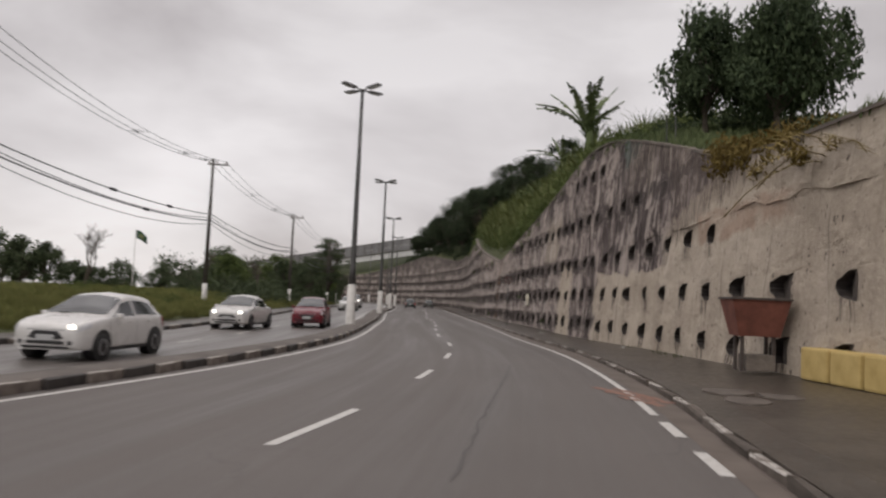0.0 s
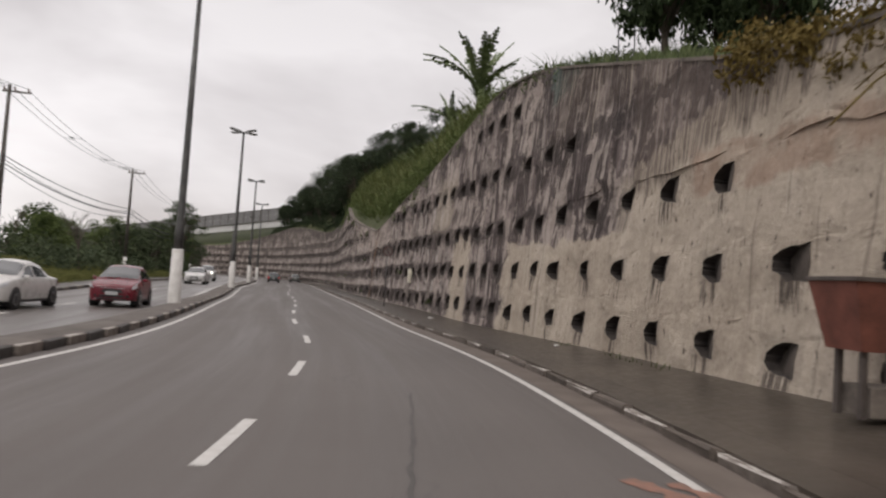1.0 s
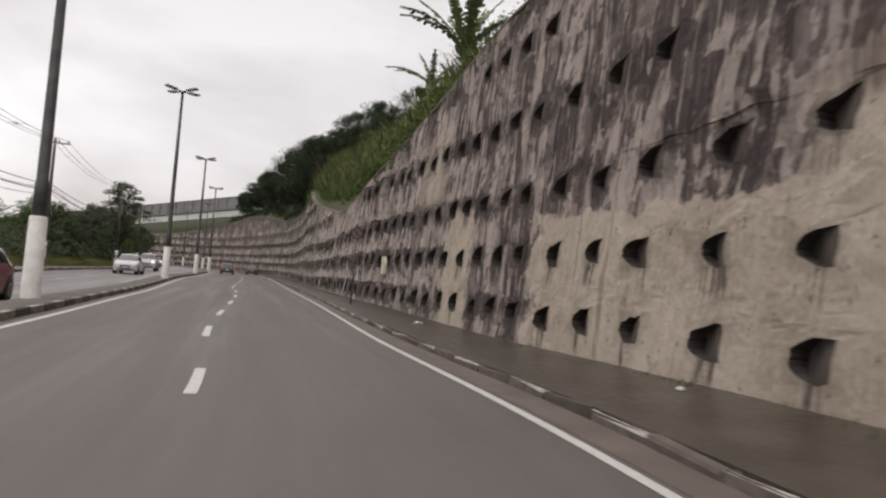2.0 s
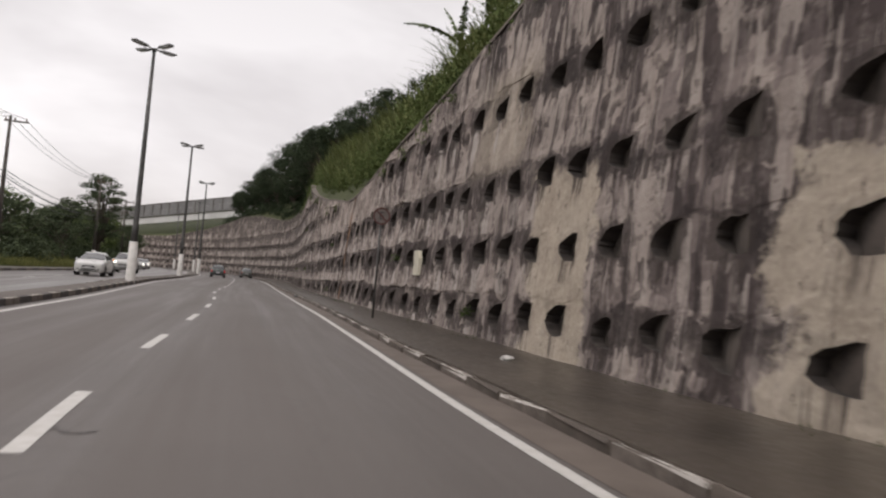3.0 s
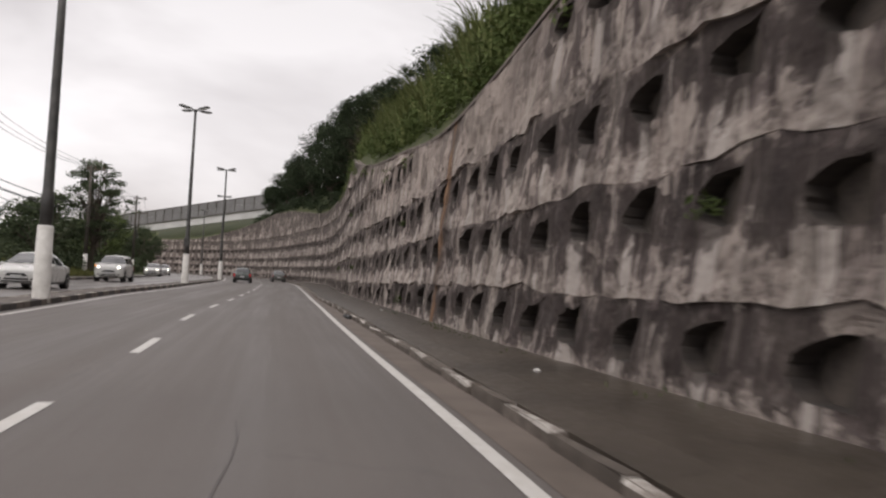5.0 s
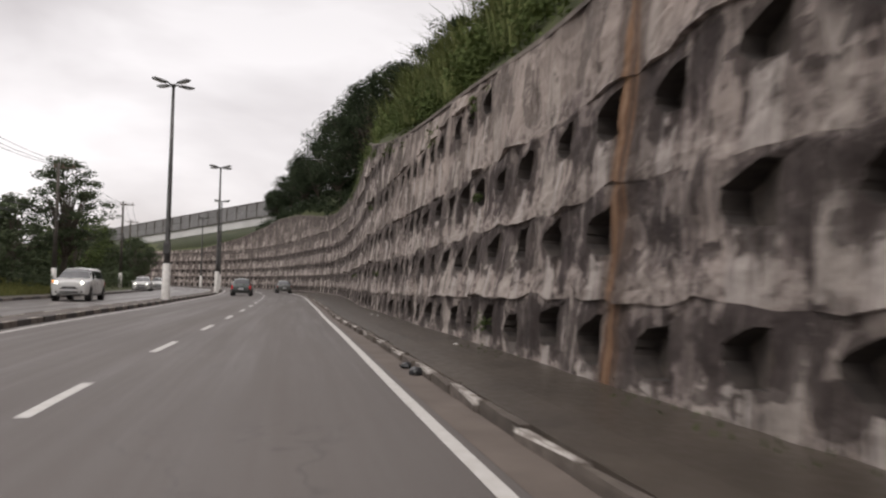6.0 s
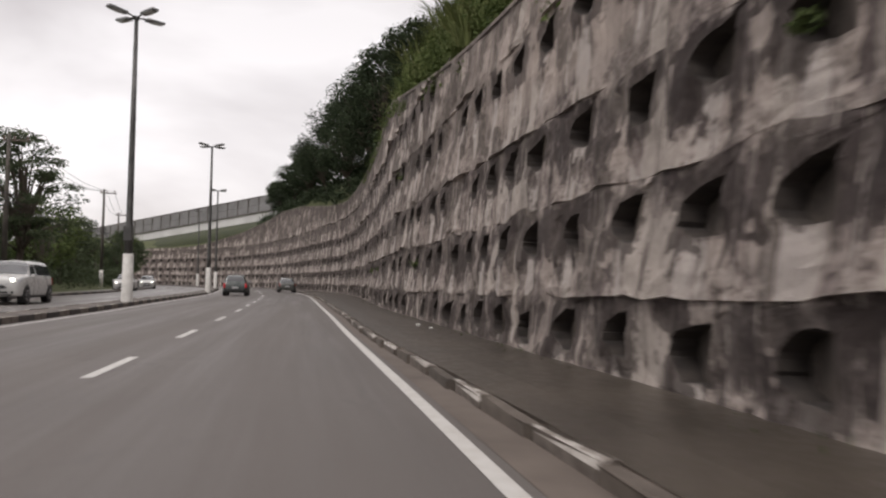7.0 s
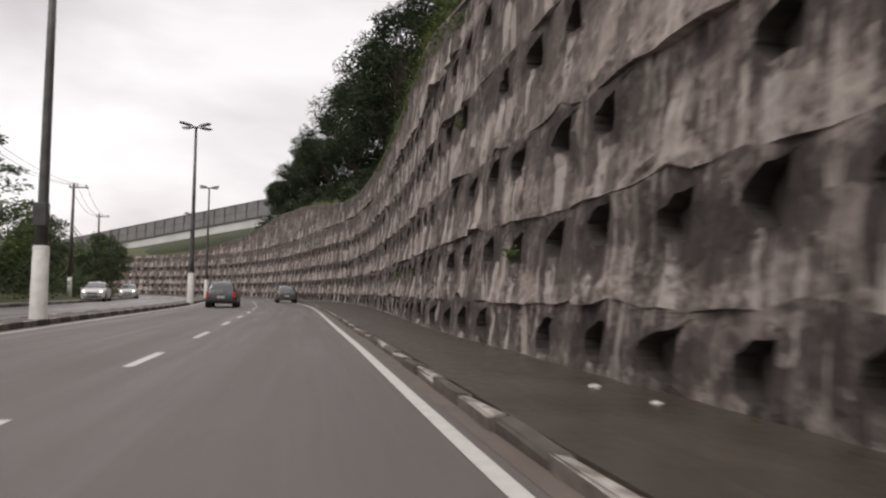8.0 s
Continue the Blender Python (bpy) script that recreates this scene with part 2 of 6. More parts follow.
    col = lay(mul(onset, rng(n, l, finecol, 0.44, 0.42), rng(n, l, patch, 0.58, 0.5), 0.6), (0.075, 0.063, 0.055))
    flow = cells(2.3, 0.4, 0.22, 57.0, 2.5)
    col = lay(mul(onset, late, rng(n, l, flow, 0.8, 0.82), rng(n, l, finecol, 0.36, 0.46), rng(n, l, add(low, rng(n, l, finecol, 0.3, 0.7, -0.3, 0.3)), 1.0, 0.8), 0.9), (0.5, 0.445, 0.385))
    # grit and rubble
    col = lay(mul(rng(n, l, rub, 0.575, 0.60), 0.5), (0.06, 0.049, 0.045))
    col = lay(mul(rng(n, l, rub, 0.415, 0.39), 0.4), (0.40, 0.345, 0.30))
    # paler cream repair on the lowest courses near the start
    pale = mul(rng(n, l, su, 38.9, 38.7), rng(n, l, sv, 2.95, 2.87))
    high = mul(rng(n, l, su, 30.8, 30.0), rng(n, l, add(uz, mul(ux, 0.25), rng(n, l, column, 0.3, 0.7, -0.25, 0.25)), 11.9, 11.8))
    one = mul(rng(n, l, su, 43.2, 43.3), rng(n, l, su, 45.6, 45.5), rng(n, l, sv, 3.6, 3.4))
    two = mul(rng(n, l, su, 46.2, 46.6), rng(n, l, su, 50.0, 49.0), rng(n, l, sv, 6.6, 6.0), rng(n, l, sv, 3.6, 4.2))
    pale = calc(n, l, "MAXIMUM", calc(n, l, "MAXIMUM", pale, high), calc(n, l, "MAXIMUM", one, mul(two, 0.6)))
    cream_tone = ramp(n, l, add(mul(blotch, 0.45), mul(column, 0.3), mul(grain, 0.25)), [(0.36, (0.37, 0.31, 0.238)), (0.5, (0.51, 0.44, 0.345)), (0.62, (0.59, 0.52, 0.415))])
    speck = at(7.0, 3.2, 6.0, 0.7, 0.0, 61.0)
    cream_tone = mix(n, l, mul(rng(n, l, speck, 0.615, 0.635), 0.85), cream_tone, (0.07, 0.055, 0.046))
    cream_tone = mix(n, l, mul(rng(n, l, limecol, 0.40, 0.37), 0.5), cream_tone, (0.17, 0.14, 0.112))
    col = lay(mul(pale, 0.95), cream_tone)
    # thin dark dribbles under the niches; lime under some
    du = calc(n, l, "ABSOLUTE", calc(n, l, "SUBTRACT", hx, rng(n, l, column, 0.3, 0.7, -0.3, 0.3)), 0.0)
    under = mul(rng(n, l, hy, -0.18, -0.24), rng(n, l, add(hy, rng(n, l, finecol, 0.35, 0.65, -0.45, 0.45)), -0.78, -0.7))
    col = lay(mul(rng(n, l, du, 0.26, 0.16), under, rng(n, l, finecol, 0.52, 0.49), 0.85), (0.065, 0.052, 0.044))
    col = lay(mul(rng(n, l, du, 0.17, 0.11), rng(n, l, hy, -0.2, -0.26), rng(n, l, hy, -1.3, -1.0), rng(n, l, patch, 0.43, 0.46), onward, 0.95), (0.49, 0.44, 0.39))
    # darker, uneven rim round each niche
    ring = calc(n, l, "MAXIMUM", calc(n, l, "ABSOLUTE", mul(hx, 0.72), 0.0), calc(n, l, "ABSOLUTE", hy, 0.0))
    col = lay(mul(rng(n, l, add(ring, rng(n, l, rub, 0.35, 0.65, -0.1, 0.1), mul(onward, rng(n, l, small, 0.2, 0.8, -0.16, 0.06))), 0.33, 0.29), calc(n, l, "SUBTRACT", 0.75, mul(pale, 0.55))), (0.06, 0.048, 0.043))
    # rust seep, clay wash, faded green spray patch, hanging lime curtain
    rx_ = calc(n, l, "ABSOLUTE", calc(n, l, "SUBTRACT", add(ux, rng(n, l, column, 0.3, 0.7, -0.06, 0.06)), 66.78), 0.0)
    col = lay(mul(rng(n, l, rx_, 0.5, 0.3), rng(n, l, patch, 0.36, 0.5, 0.3, 0.75)), (0.1, 0.075, 0.06))
    col = lay(mul(rng(n, l, rx_, 0.22, 0.13), rng(n, l, finecol, 0.36, 0.56, 0.25, 0.85)), ramp(n, l, finecol, [(0.42, (0.13, 0.075, 0.045)), (0.52, (0.27, 0.145, 0.07)), (0.62, (0.33, 0.22, 0.14))]))
    clay = mul(rng(n, l, su, 27.6, 27.3), rng(n, l, su, 21.5, 22.5), rng(n, l, sv, 3.45, 3.6), rng(n, l, sv, 4.4, 4.2))
    col = lay(mul(clay, rng(n, l, patch, 0.4, 0.55, 0.15, 0.5)), (0.33, 0.2, 0.135))
    green = mul(rng(n, l, su, 34.4, 34.7), rng(n, l, su, 36.6, 36.2), rng(n, l, sv, 7.3, 7.6))
    col = lay(mul(green, 0.5), (0.13, 0.2, 0.175))
    curtain = mul(rng(n, l, su, 36.2, 35.8), rng(n, l, su, 18.0, 20.0), rng(n, l, add(uz, mul(ux, 0.1), rng(n, l, finecol, 0.3, 0.7, -0.9, 0.9)), 9.4, 9.7))
    seep = mul(rng(n, l, su, 30.6, 30.0), rng(n, l, su, 18.0, 20.0), rng(n, l, add(uz, mul(ux, 0.25), rng(n, l, column, 0.3, 0.7, -0.6, 0.6)), 11.0, 11.2))
    col = lay(mul(seep, rng(n, l, finecol, 0.53, 0.49, 0.15, 0.75)), (0.14, 0.11, 0.092))
    col = lay(mul(curtain, rng(n, l, patch, 0.4, 0.6, 0.85, 0.4)), (0.1, 0.079, 0.066))
    col = lay(mul(curtain, rng(n, l, finecol, 0.575, 0.59), 0.85), (0.46, 0.4, 0.32))
    col = mix(n, l, 0.32, col, ramp(n, l, grain, [(0.25, (0.28, 0.28, 0.28)), (0.75, (0.7, 0.7, 0.7))]), "OVERLAY")
    cool = mix(n, l, 1.0, col, (0.89, 0.88, 0.915), "MULTIPLY")
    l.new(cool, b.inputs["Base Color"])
    bump(n, l, b, add(mul(grain, 0.7), mul(rub, 1.2), mul(small, 0.25), mul(column, 0.4)), 0.8, 0.06)
    return m


M_ASPHALT = asphalt_mat("asphalt", 0.5, 0.8, 0.35)
M_ASPHALT_WET = asphalt_mat("damp_asphalt", 0.3, 0.5, 0.5)
M_WALL = wall_mat()
M_PAVE = plain("damp_concrete_pavement", (0.032, 0.026, 0.02), (0.082, 0.067, 0.053), 0.38, 0.7, bumps=0.04, spec=0.5)
M_GUTTER = plain("gutter_concrete", (0.085, 0.068, 0.056), (0.15, 0.122, 0.103), 0.75, 1.5)
M_LINE = plain("worn_white_paint", (0.42, 0.4, 0.37), (0.56, 0.545, 0.525), 0.6, 7.0)
M_KERB = plain("bare_kerb_concrete", (0.05, 0.041, 0.034), (0.13, 0.107, 0.09), 0.85, 3.0, vary=0.2)


def kerb_mat(name, face_dark, face_light, top):
    """Kerb stone whose paint survives on top and along the arris; the road-side face is worn and dirty."""
    m, n, l, b = material(name, 0.85, 0.0, 0.3)
    v = coords(n, l)
    dirt = tex(n, l, v, 3.5, 7.0, 0.68)
    fine = tex(n, l, v, 22.0, 5.0, 0.7)
    geo = n.new("ShaderNodeNewGeometry")
    sp = n.new("ShaderNodeSeparateXYZ")
    l.new(geo.outputs["Normal"], sp.inputs[0])
    face = ramp(n, l, dirt, [(0.35, face_dark), (0.65, face_light)])
    worn = calc(n, l, "MULTIPLY", rng(n, l, sp.outputs["Z"], 0.35, 0.7), rng(n, l, dirt, 0.58, 0.46, 0.05, 0.95))
    col = mix(n, l, worn, face, top)
    col = mix(n, l, 0.4, col, ramp(n, l, fine, [(0.25, (0.3, 0.3, 0.3)), (0.75, (0.7, 0.7, 0.7))]), "OVERLAY")
    l.new(col, b.inputs["Base Color"])
    bump(n, l, b, fine, 0.3, 0.01)
    return m


M_KERB_W = kerb_mat("whitewashed_kerb", (0.085, 0.07, 0.06), (0.19, 0.162, 0.142), (0.46, 0.43, 0.395))
M_KERB_K = plain("black_painted_kerb", (0.022, 0.02, 0.019), (0.07, 0.06, 0.055), 0.75, 5.0, vary=0.2)
M_MEDIAN = plain("median_soil_concrete", (0.07, 0.06, 0.052), (0.15, 0.13, 0.116), 0.9, 1.2)
M_GRASSY = plain("grass_ground", (0.035, 0.045, 0.016), (0.085, 0.092, 0.035), 0.95, 0.5)
M_COPING = plain("rough_coping_concrete", (0.07, 0.06, 0.053), (0.25, 0.212, 0.18), 0.95, 1.6)
M_STEEL = plain("dark_galvanised_steel", (0.06, 0.06, 0.06), (0.13, 0.125, 0.12), 0.5, 3.0, metal=0.6)
M_WHITE = plain("chipped_white_paint", (0.5, 0.48, 0.45), (0.76, 0.74, 0.71), 0.7, 4.0)
M_POLE = plain("weathered_pole_concrete", (0.06, 0.052, 0.046), (0.13, 0.115, 0.10), 0.9, 2.0)
M_BLACK = plain("black_rubber", (0.012, 0.012, 0.012), (0.03, 0.03, 0.03), 0.7, 6.0)
M_CABLE = plain("black_cable", (0.02, 0.02, 0.02), (0.04, 0.04, 0.04), 0.6, 3.0, bumps=0)
M_VIA = plain("viaduct_concrete", (0.17, 0.165, 0.165), (0.25, 0.245, 0.245), 0.9, 0.25)
M_VIA_W = plain("pale_girder_paint", (0.5, 0.49, 0.48), (0.66, 0.65, 0.64), 0.8, 0.25)
M_BARK = plain("bark", (0.05, 0.04, 0.03), (0.12, 0.10, 0.08), 0.95, 5.0)
M_LEAF = leafy("dark_tree_leaves", (0.022, 0.032, 0.02), (0.066, 0.086, 0.046))
M_LEAF2 = leafy("shrub_leaves", (0.045, 0.068, 0.02), (0.145, 0.18, 0.066))
# the veil of haze over the left and distant trees is put into this paler green
M_LEAF4 = leafy("hazy_tree_leaves", (0.038, 0.052, 0.031), (0.108, 0.132, 0.07))
M_CANE = leafy("tall_cane_leaves", (0.08, 0.104, 0.035), (0.235, 0.255, 0.108))
M_LEAF3 = leafy("banana_leaves", (0.055, 0.078, 0.034), (0.16, 0.19, 0.09))
M_DROOP = leafy("drooping_tree_leaves", (0.026, 0.04, 0.022), (0.085, 0.112, 0.056))
M_GRASS = leafy("tall_grass", (0.085, 0.097, 0.03), (0.235, 0.232, 0.088))
M_BANK = plain("mown_grass", (0.022, 0.028, 0.013), (0.045, 0.051, 0.022), 0.95, 0.3)
M_FERN = leafy("fern_leaves", (0.03, 0.045, 0.016), (0.1, 0.125, 0.045))
M_DRY = leafy("dry_olive_fronds", (0.09, 0.06, 0.016), (0.22, 0.17, 0.06))


# ---- plan: the right edge line of the carriageway is the spine ----
def curve_fn(points):
    """A smooth interpolation of (place, value) pairs."""
    px, py = np.array([p[0] for p in points], float), np.array([p[1] for p in points], float)
    grid = np.arange(px[0], px[-1] + 0.5, 0.5)
    vals = np.interp(grid, px, py)
    for _ in range(24):
        vals[1:-1] = (vals[:-2] + 2 * vals[1:-1] + vals[2:]) / 4
    return lambda q: float(np.interp(q, grid, vals))


SPINE = [(-60, 3.2), (-20, 3.6), (0, 4.3), (10, 5.2), (14, 5.7), (18, 6.2), (22, 6.5), (27, 6.65), (31, 6.58), (37, 6.17), (46, 5.65), (54, 5.33), (66, 4.56), (80, 3.88), (91, 3.5), (100, 3.05), (112, 2.5), (124, 1.8), (140, 0.2), (158, -2.0), (175, -5.5), (190, -10), (205, -16), (218, -23.5), (230, -33), (240, -45), (247, -58), (252, -74), (255, -92)]
_y = np.array([p[0] for p in SPINE], float)
_x = np.array([p[1] for p in SPINE], float)
_t = np.concatenate(([0], np.cumsum(np.hypot(np.diff(_x), np.diff(_y)))))
_g = np.arange(0, _t[-1], 0.5)
_gx, _gy = np.interp(_g, _t, _x), np.interp(_g, _t, _y)
for _ in range(30):
    _gx[1:-1] = (_gx[:-2] + 2 * _gx[1:-1] + _gx[2:]) / 4
    _gy[1:-1] = (_gy[:-2] + 2 * _gy[1:-1] + _gy[2:]) / 4
_s = _g + _y[0] - (np.interp(30, _gy, _g) + _y[0] - 30)
_tx, _ty = np.gradient(_gx), np.gradient(_gy)
_tl = np.hypot(_tx, _ty)
_tx, _ty = _tx / _tl, _ty / _tl
S0, S1 = float(_s[0]) + 1, float(_s[-1]) - 1


def at(s, off=0.0, z=0.0):
    """The place at s metres along the spine, off metres to its right."""
    tx, ty = np.interp(s, _s, _tx), np.interp(s, _s, _ty)
    return Vector((np.interp(s, _s, _gx) + off * ty, np.interp(s, _s, _gy) - off * tx, z))


def heading(s):
    """Degrees by which the road's course turns left of +y."""
    return math.degrees(math.atan2(-np.interp(s, _s, _tx), np.interp(s, _s, _ty)))


MEDIAN = curve_fn([(-60, -9.5), (0, -9.6), (10, -8.9), (15.3, -8.2), (18, -7.95), (22, -7.55), (28, -7.05), (34, -6.65), (40, -6.5), (47, -6.5), (57, -6.55), (69, -6.75), (78, -7.05), (86, -7.05), (95, -6.95), (105, -7.05), (130, -7.05), (400, -7.0)])
DASH = curve_fn([(-60, -4.4), (10, -4.6), (13.4, -4.3), (16, -4.0), (20, -3.88), (22, -3.7), (25, -3.6), (28, -3.44), (32, -3.34), (36, -3.48), (39, -3.5), (43, -3.38), (48, -3.22), (52, -3.17), (56, -3.12), (61, -3.07), (66, -3.28), (72, -3.22), (78, -3.04), (84, -3.0), (90, -3.02), (97, -2.95), (115, -3.05), (140, -3.3), (400, -3.45)])
WALL_OFF = curve_fn([(-60, 6.0), (0, 6.0), (12, 5.2), (18, 4.3), (22, 3.6), (25, 3.2), (30, 3.35), (35, 3.5), (40, 3.35), (46, 3.1), (52, 2.7), (58, 2.4), (66, 2.4), (75, 2.5), (85, 2.6), (95, 2.45), (101, 2.6), (108, 3.0), (121, 3.5), (132, 4.1), (141, 4.3), (150, 3.6), (160, 2.8), (175, 2.6), (400, 2.6)])
WALL_BASE = curve_fn([(-60, 0.34), (22, 0.3), (28, 0.2), (33, 0.1), (38, 0.0), (43, -0.03), (48, 0.06), (54, 0.1), (66, 0.09), (75, 0.05), (85, -0.03), (400, -0.03)])
WALL_TOP = curve_fn([(-60, 5.0), (10, 5.5), (25, 5.4), (29.3, 6.75), (32, 7.5), (36.3, 8.65), (38.5, 9.1), (42, 9.3), (45, 8.7), (48.5, 7.8), (54.5, 6.7), (58.5, 6.1), (62.5, 5.45), (66.5, 5.0), (70, 5.1), (74, 5.65), (80, 6.2), (88, 7.1), (94, 8.0), (100, 9.1), (105.5, 10.35), (108, 10.2), (113, 9.9), (121, 9.6), (132, 9.3), (143, 9.1), (150, 9.5), (158, 10.3), (168, 11.2), (182, 11.7), (198, 10.5), (212, 9.4), (228, 8.0), (400, 7.0)])
OPP_Z = curve_fn([(-60, -0.15), (45, -0.15), (70, 0.0), (400, 0.0)])


# ---- mesh kit ----
def mesh_object(name, verts, faces, mat, parent=None, label="", smooth=False, uvs=None):
    me = bpy.data.meshes.new(name)
    me.from_pydata([tuple(v) for v in verts], [], faces)
    me.update()
    if mat:
        me.materials.append(mat)
    if uvs is not None:
        lay = me.uv_layers.new(name="UVMap")
        idx = np.zeros(len(me.loops), dtype=np.int32)
        me.loops.foreach_get("vertex_index", idx)
        lay.data.foreach_set("uv", np.array(uvs, dtype=np.float32)[idx].ravel())
    if smooth:
        me.polygons.foreach_set("use_smooth", [True] * len(me.polygons))
    ob = new(name, me)
    if parent:
        ob.parent = parent
    if label:
        tagged(ob, label)
    return ob


def part(name, bm, mat, parent=None, label="", smooth=False):
    bmesh.ops.recalc_face_normals(bm, faces=bm.faces)
    me = bpy.data.meshes.new(name)
    bm.to_mesh(me)
    bm.free()
    me.materials.append(mat)
    if smooth:
        me.polygons.foreach_set("use_smooth", [True] * len(me.polygons))
    ob = new(name, me)
    if parent:
        ob.parent = parent
    if label:
        tagged(ob, label)
    return ob


def empty(name, m, label, category, group="", kind=""):
    ob = new(name)
    ob.empty_display_size = 0.2
    ob.matrix_world = m
    return tagged(ob, label, category, group, kind)


def box_bm(size, centre=(0, 0, 0), bevel=0.0, rot=(0, 0, 0), bm=None):
    bm = bm or bmesh.new()
    m = pose(*centre, *rot) @ Matrix.Diagonal((*size, 1))
    r = bmesh.ops.create_cube(bm, size=1, matrix=m)
    if bevel:
        es = list({e for v in r["verts"] for e in v.link_edges})
        bmesh.ops.bevel(bm, geom=es, offset=bevel, segments=2, affect="EDGES", profile=0.6)
    return bm


def tube_bm(points, radii, sides=8, bm=None, caps=True):
    """A tapered tube along points."""
    bm = bm or bmesh.new()
    rings = []
    pts = [Vector(p) for p in points]
    for i, p in enumerate(pts):
        d = (pts[min(i + 1, len(pts) - 1)] - pts[max(i - 1, 0)]).normalized()
        a = d.cross(Vector((0.13, 0.31, 0.94)))
        a = a.normalized() if a.length > 0.05 else d.cross(Vector((1, 0, 0))).normalized()
        b = d.cross(a)
        r = radii[i] if isinstance(radii, (list, tuple)) else radii
        rings.append([bm.verts.new(p + r * (math.cos(q) * a + math.sin(q) * b)) for q in (2 * math.pi * k / sides for k in range(sides))])
    for r0, r1 in zip(rings, rings[1:]):
        for k in range(sides):
            bm.faces.new((r0[k], r0[(k + 1) % sides], r1[(k + 1) % sides], r1[k]))
    if caps:
        bm.faces.new(rings[0][::-1])
        bm.faces.new(rings[-1])
    return bm


def ribbon(name, s0, s1, step, rows, mat, label, category, close=True, parent=None):
    """A strip along the road: rows of (offset, z), each a number or a function of s."""
    n = max(2, int((s1 - s0) / step) + 1)
    ss = np.linspace(s0, s1, n)
    verts, uvs, faces = [], [], []
    for s in ss:
        for off, z in rows:
            o = off(s) if callable(off) else off
            verts.append(at(s, o, z(s) if callable(z) else z))
            uvs.append((o, s))
    k = len(rows)
    for i in range(n - 1):
        for j in range(k - 1):
            a = i * k + j
            faces.append((a, a + 1, a + k + 1, a + k))
    ob = mesh_object(name, verts, faces, mat, parent, uvs=uvs)
    return tagged(ob, label, category, kind="structure")


# ---- ground, carriageways, pavements ----
gx = np.concatenate(([-3000, -900, -400], np.arange(-220, 121, 10), [400, 900, 3000]))
gy = np.concatenate(([-3000, -600, -150], np.arange(-60, 361, 10), [600, 1200, 3000]))
gv = [(x, y, -0.42 + 0.12 * noise.noise((x * 0.03, y * 0.03, 0)) - (0.0 if abs(x) < 250 else 1.0)) for y in gy for x in gx]
gf = [(j * len(gx) + i, j * len(gx) + i + 1, (j + 1) * len(gx) + i + 1, (j + 1) * len(gx) + i) for j in range(len(gy) - 1) for i in range(len(gx) - 1)]
tagged(mesh_object("ground", gv, gf, M_GRASSY), "rough green-brown grassland stretching to the horizon", "ground", kind="structure")

EDGE = curve_fn([(-60, 0), (28, 0), (34, -0.12), (38, -0.16), (41, -0.1), (45, 0), (52, 0.02), (60, 0.06), (65, 0.13), (75, 0.17), (80, 0.16), (84, 0.1), (90, 0.06), (400, 0.04)])  # the painted line wanders a little
KR = curve_fn([(-60, 0.5), (16, 0.5), (20, 0.64), (30, 0.64), (36, 0.44), (40, 0.48), (46, 0.46), (56, 0.55), (65, 0.66), (75, 0.65), (80, 0.5), (83, 0.4), (400, 0.42)])  # right kerb face from the edge line
ribbon("road", S0, S1, 1.0, [(lambda s: MEDIAN(s) - 0.36, -0.3), (lambda s: MEDIAN(s) - 0.36, 0.0), (-3.4, 0.0), (0.3, 0.0), (lambda s: KR(s) + 0.02, -0.015), (lambda s: KR(s) + 0.02, -0.3)], M_ASPHALT, "worn grey asphalt carriageway with two lanes", "road")
ribbon("road_opposite", S0, S1, 1.0, [(lambda s: MEDIAN(s) - 7.75, -0.3), (lambda s: MEDIAN(s) - 7.75, OPP_Z), (lambda s: MEDIAN(s) - 4.5, OPP_Z), (lambda s: MEDIAN(s) - 1.42, OPP_Z), (lambda s: MEDIAN(s) - 1.42, -0.3)], M_ASPHALT_WET, "damp grey asphalt carriageway for oncoming traffic", "road")
ribbon("median_strip", S0, S1, 1.0, [(lambda s: MEDIAN(s) - 1.30, -0.2), (lambda s: MEDIAN(s) - 1.30, 0.135), (lambda s: MEDIAN(s) - 0.86, 0.16), (lambda s: MEDIAN(s) - 0.47, 0.135), (lambda s: MEDIAN(s) - 0.47, -0.2)], M_MEDIAN, "dirty concrete and soil strip between the carriageways", "median")
ribbon("gutter", S0, S1, 1.0, [(lambda s: EDGE(s) + 0.14, 0.004), (KR, 0.0)], M_GUTTER, "brownish concrete gutter beside the kerb", "gutter")
ribbon("pavement", S0, S1, 1.0, [(lambda s: KR(s) + 0.13, -0.2), (lambda s: KR(s) + 0.13, 0.105), (lambda s: KR(s) + 0.6, lambda s: 0.13 + 0.2 * (WALL_BASE(s) - 0.1)), (lambda s: WALL_OFF(s) + 0.3, lambda s: WALL_BASE(s) + 0.02)], M_PAVE, "damp dark concrete pavement along the retaining wall", "pavement")
ribbon("pavement_left", S0, S1, 1.0, [(lambda s: MEDIAN(s) - 7.88, -0.3), (lambda s: MEDIAN(s) - 7.88, lambda s: OPP_Z(s) + 0.12), (lambda s: MEDIAN(s) - 9.4, lambda s: OPP_Z(s) + 0.14), (lambda s: MEDIAN(s) - 9.4, -0.3)], M_PAVE, "grey concrete pavement beside the grass", "pavement")
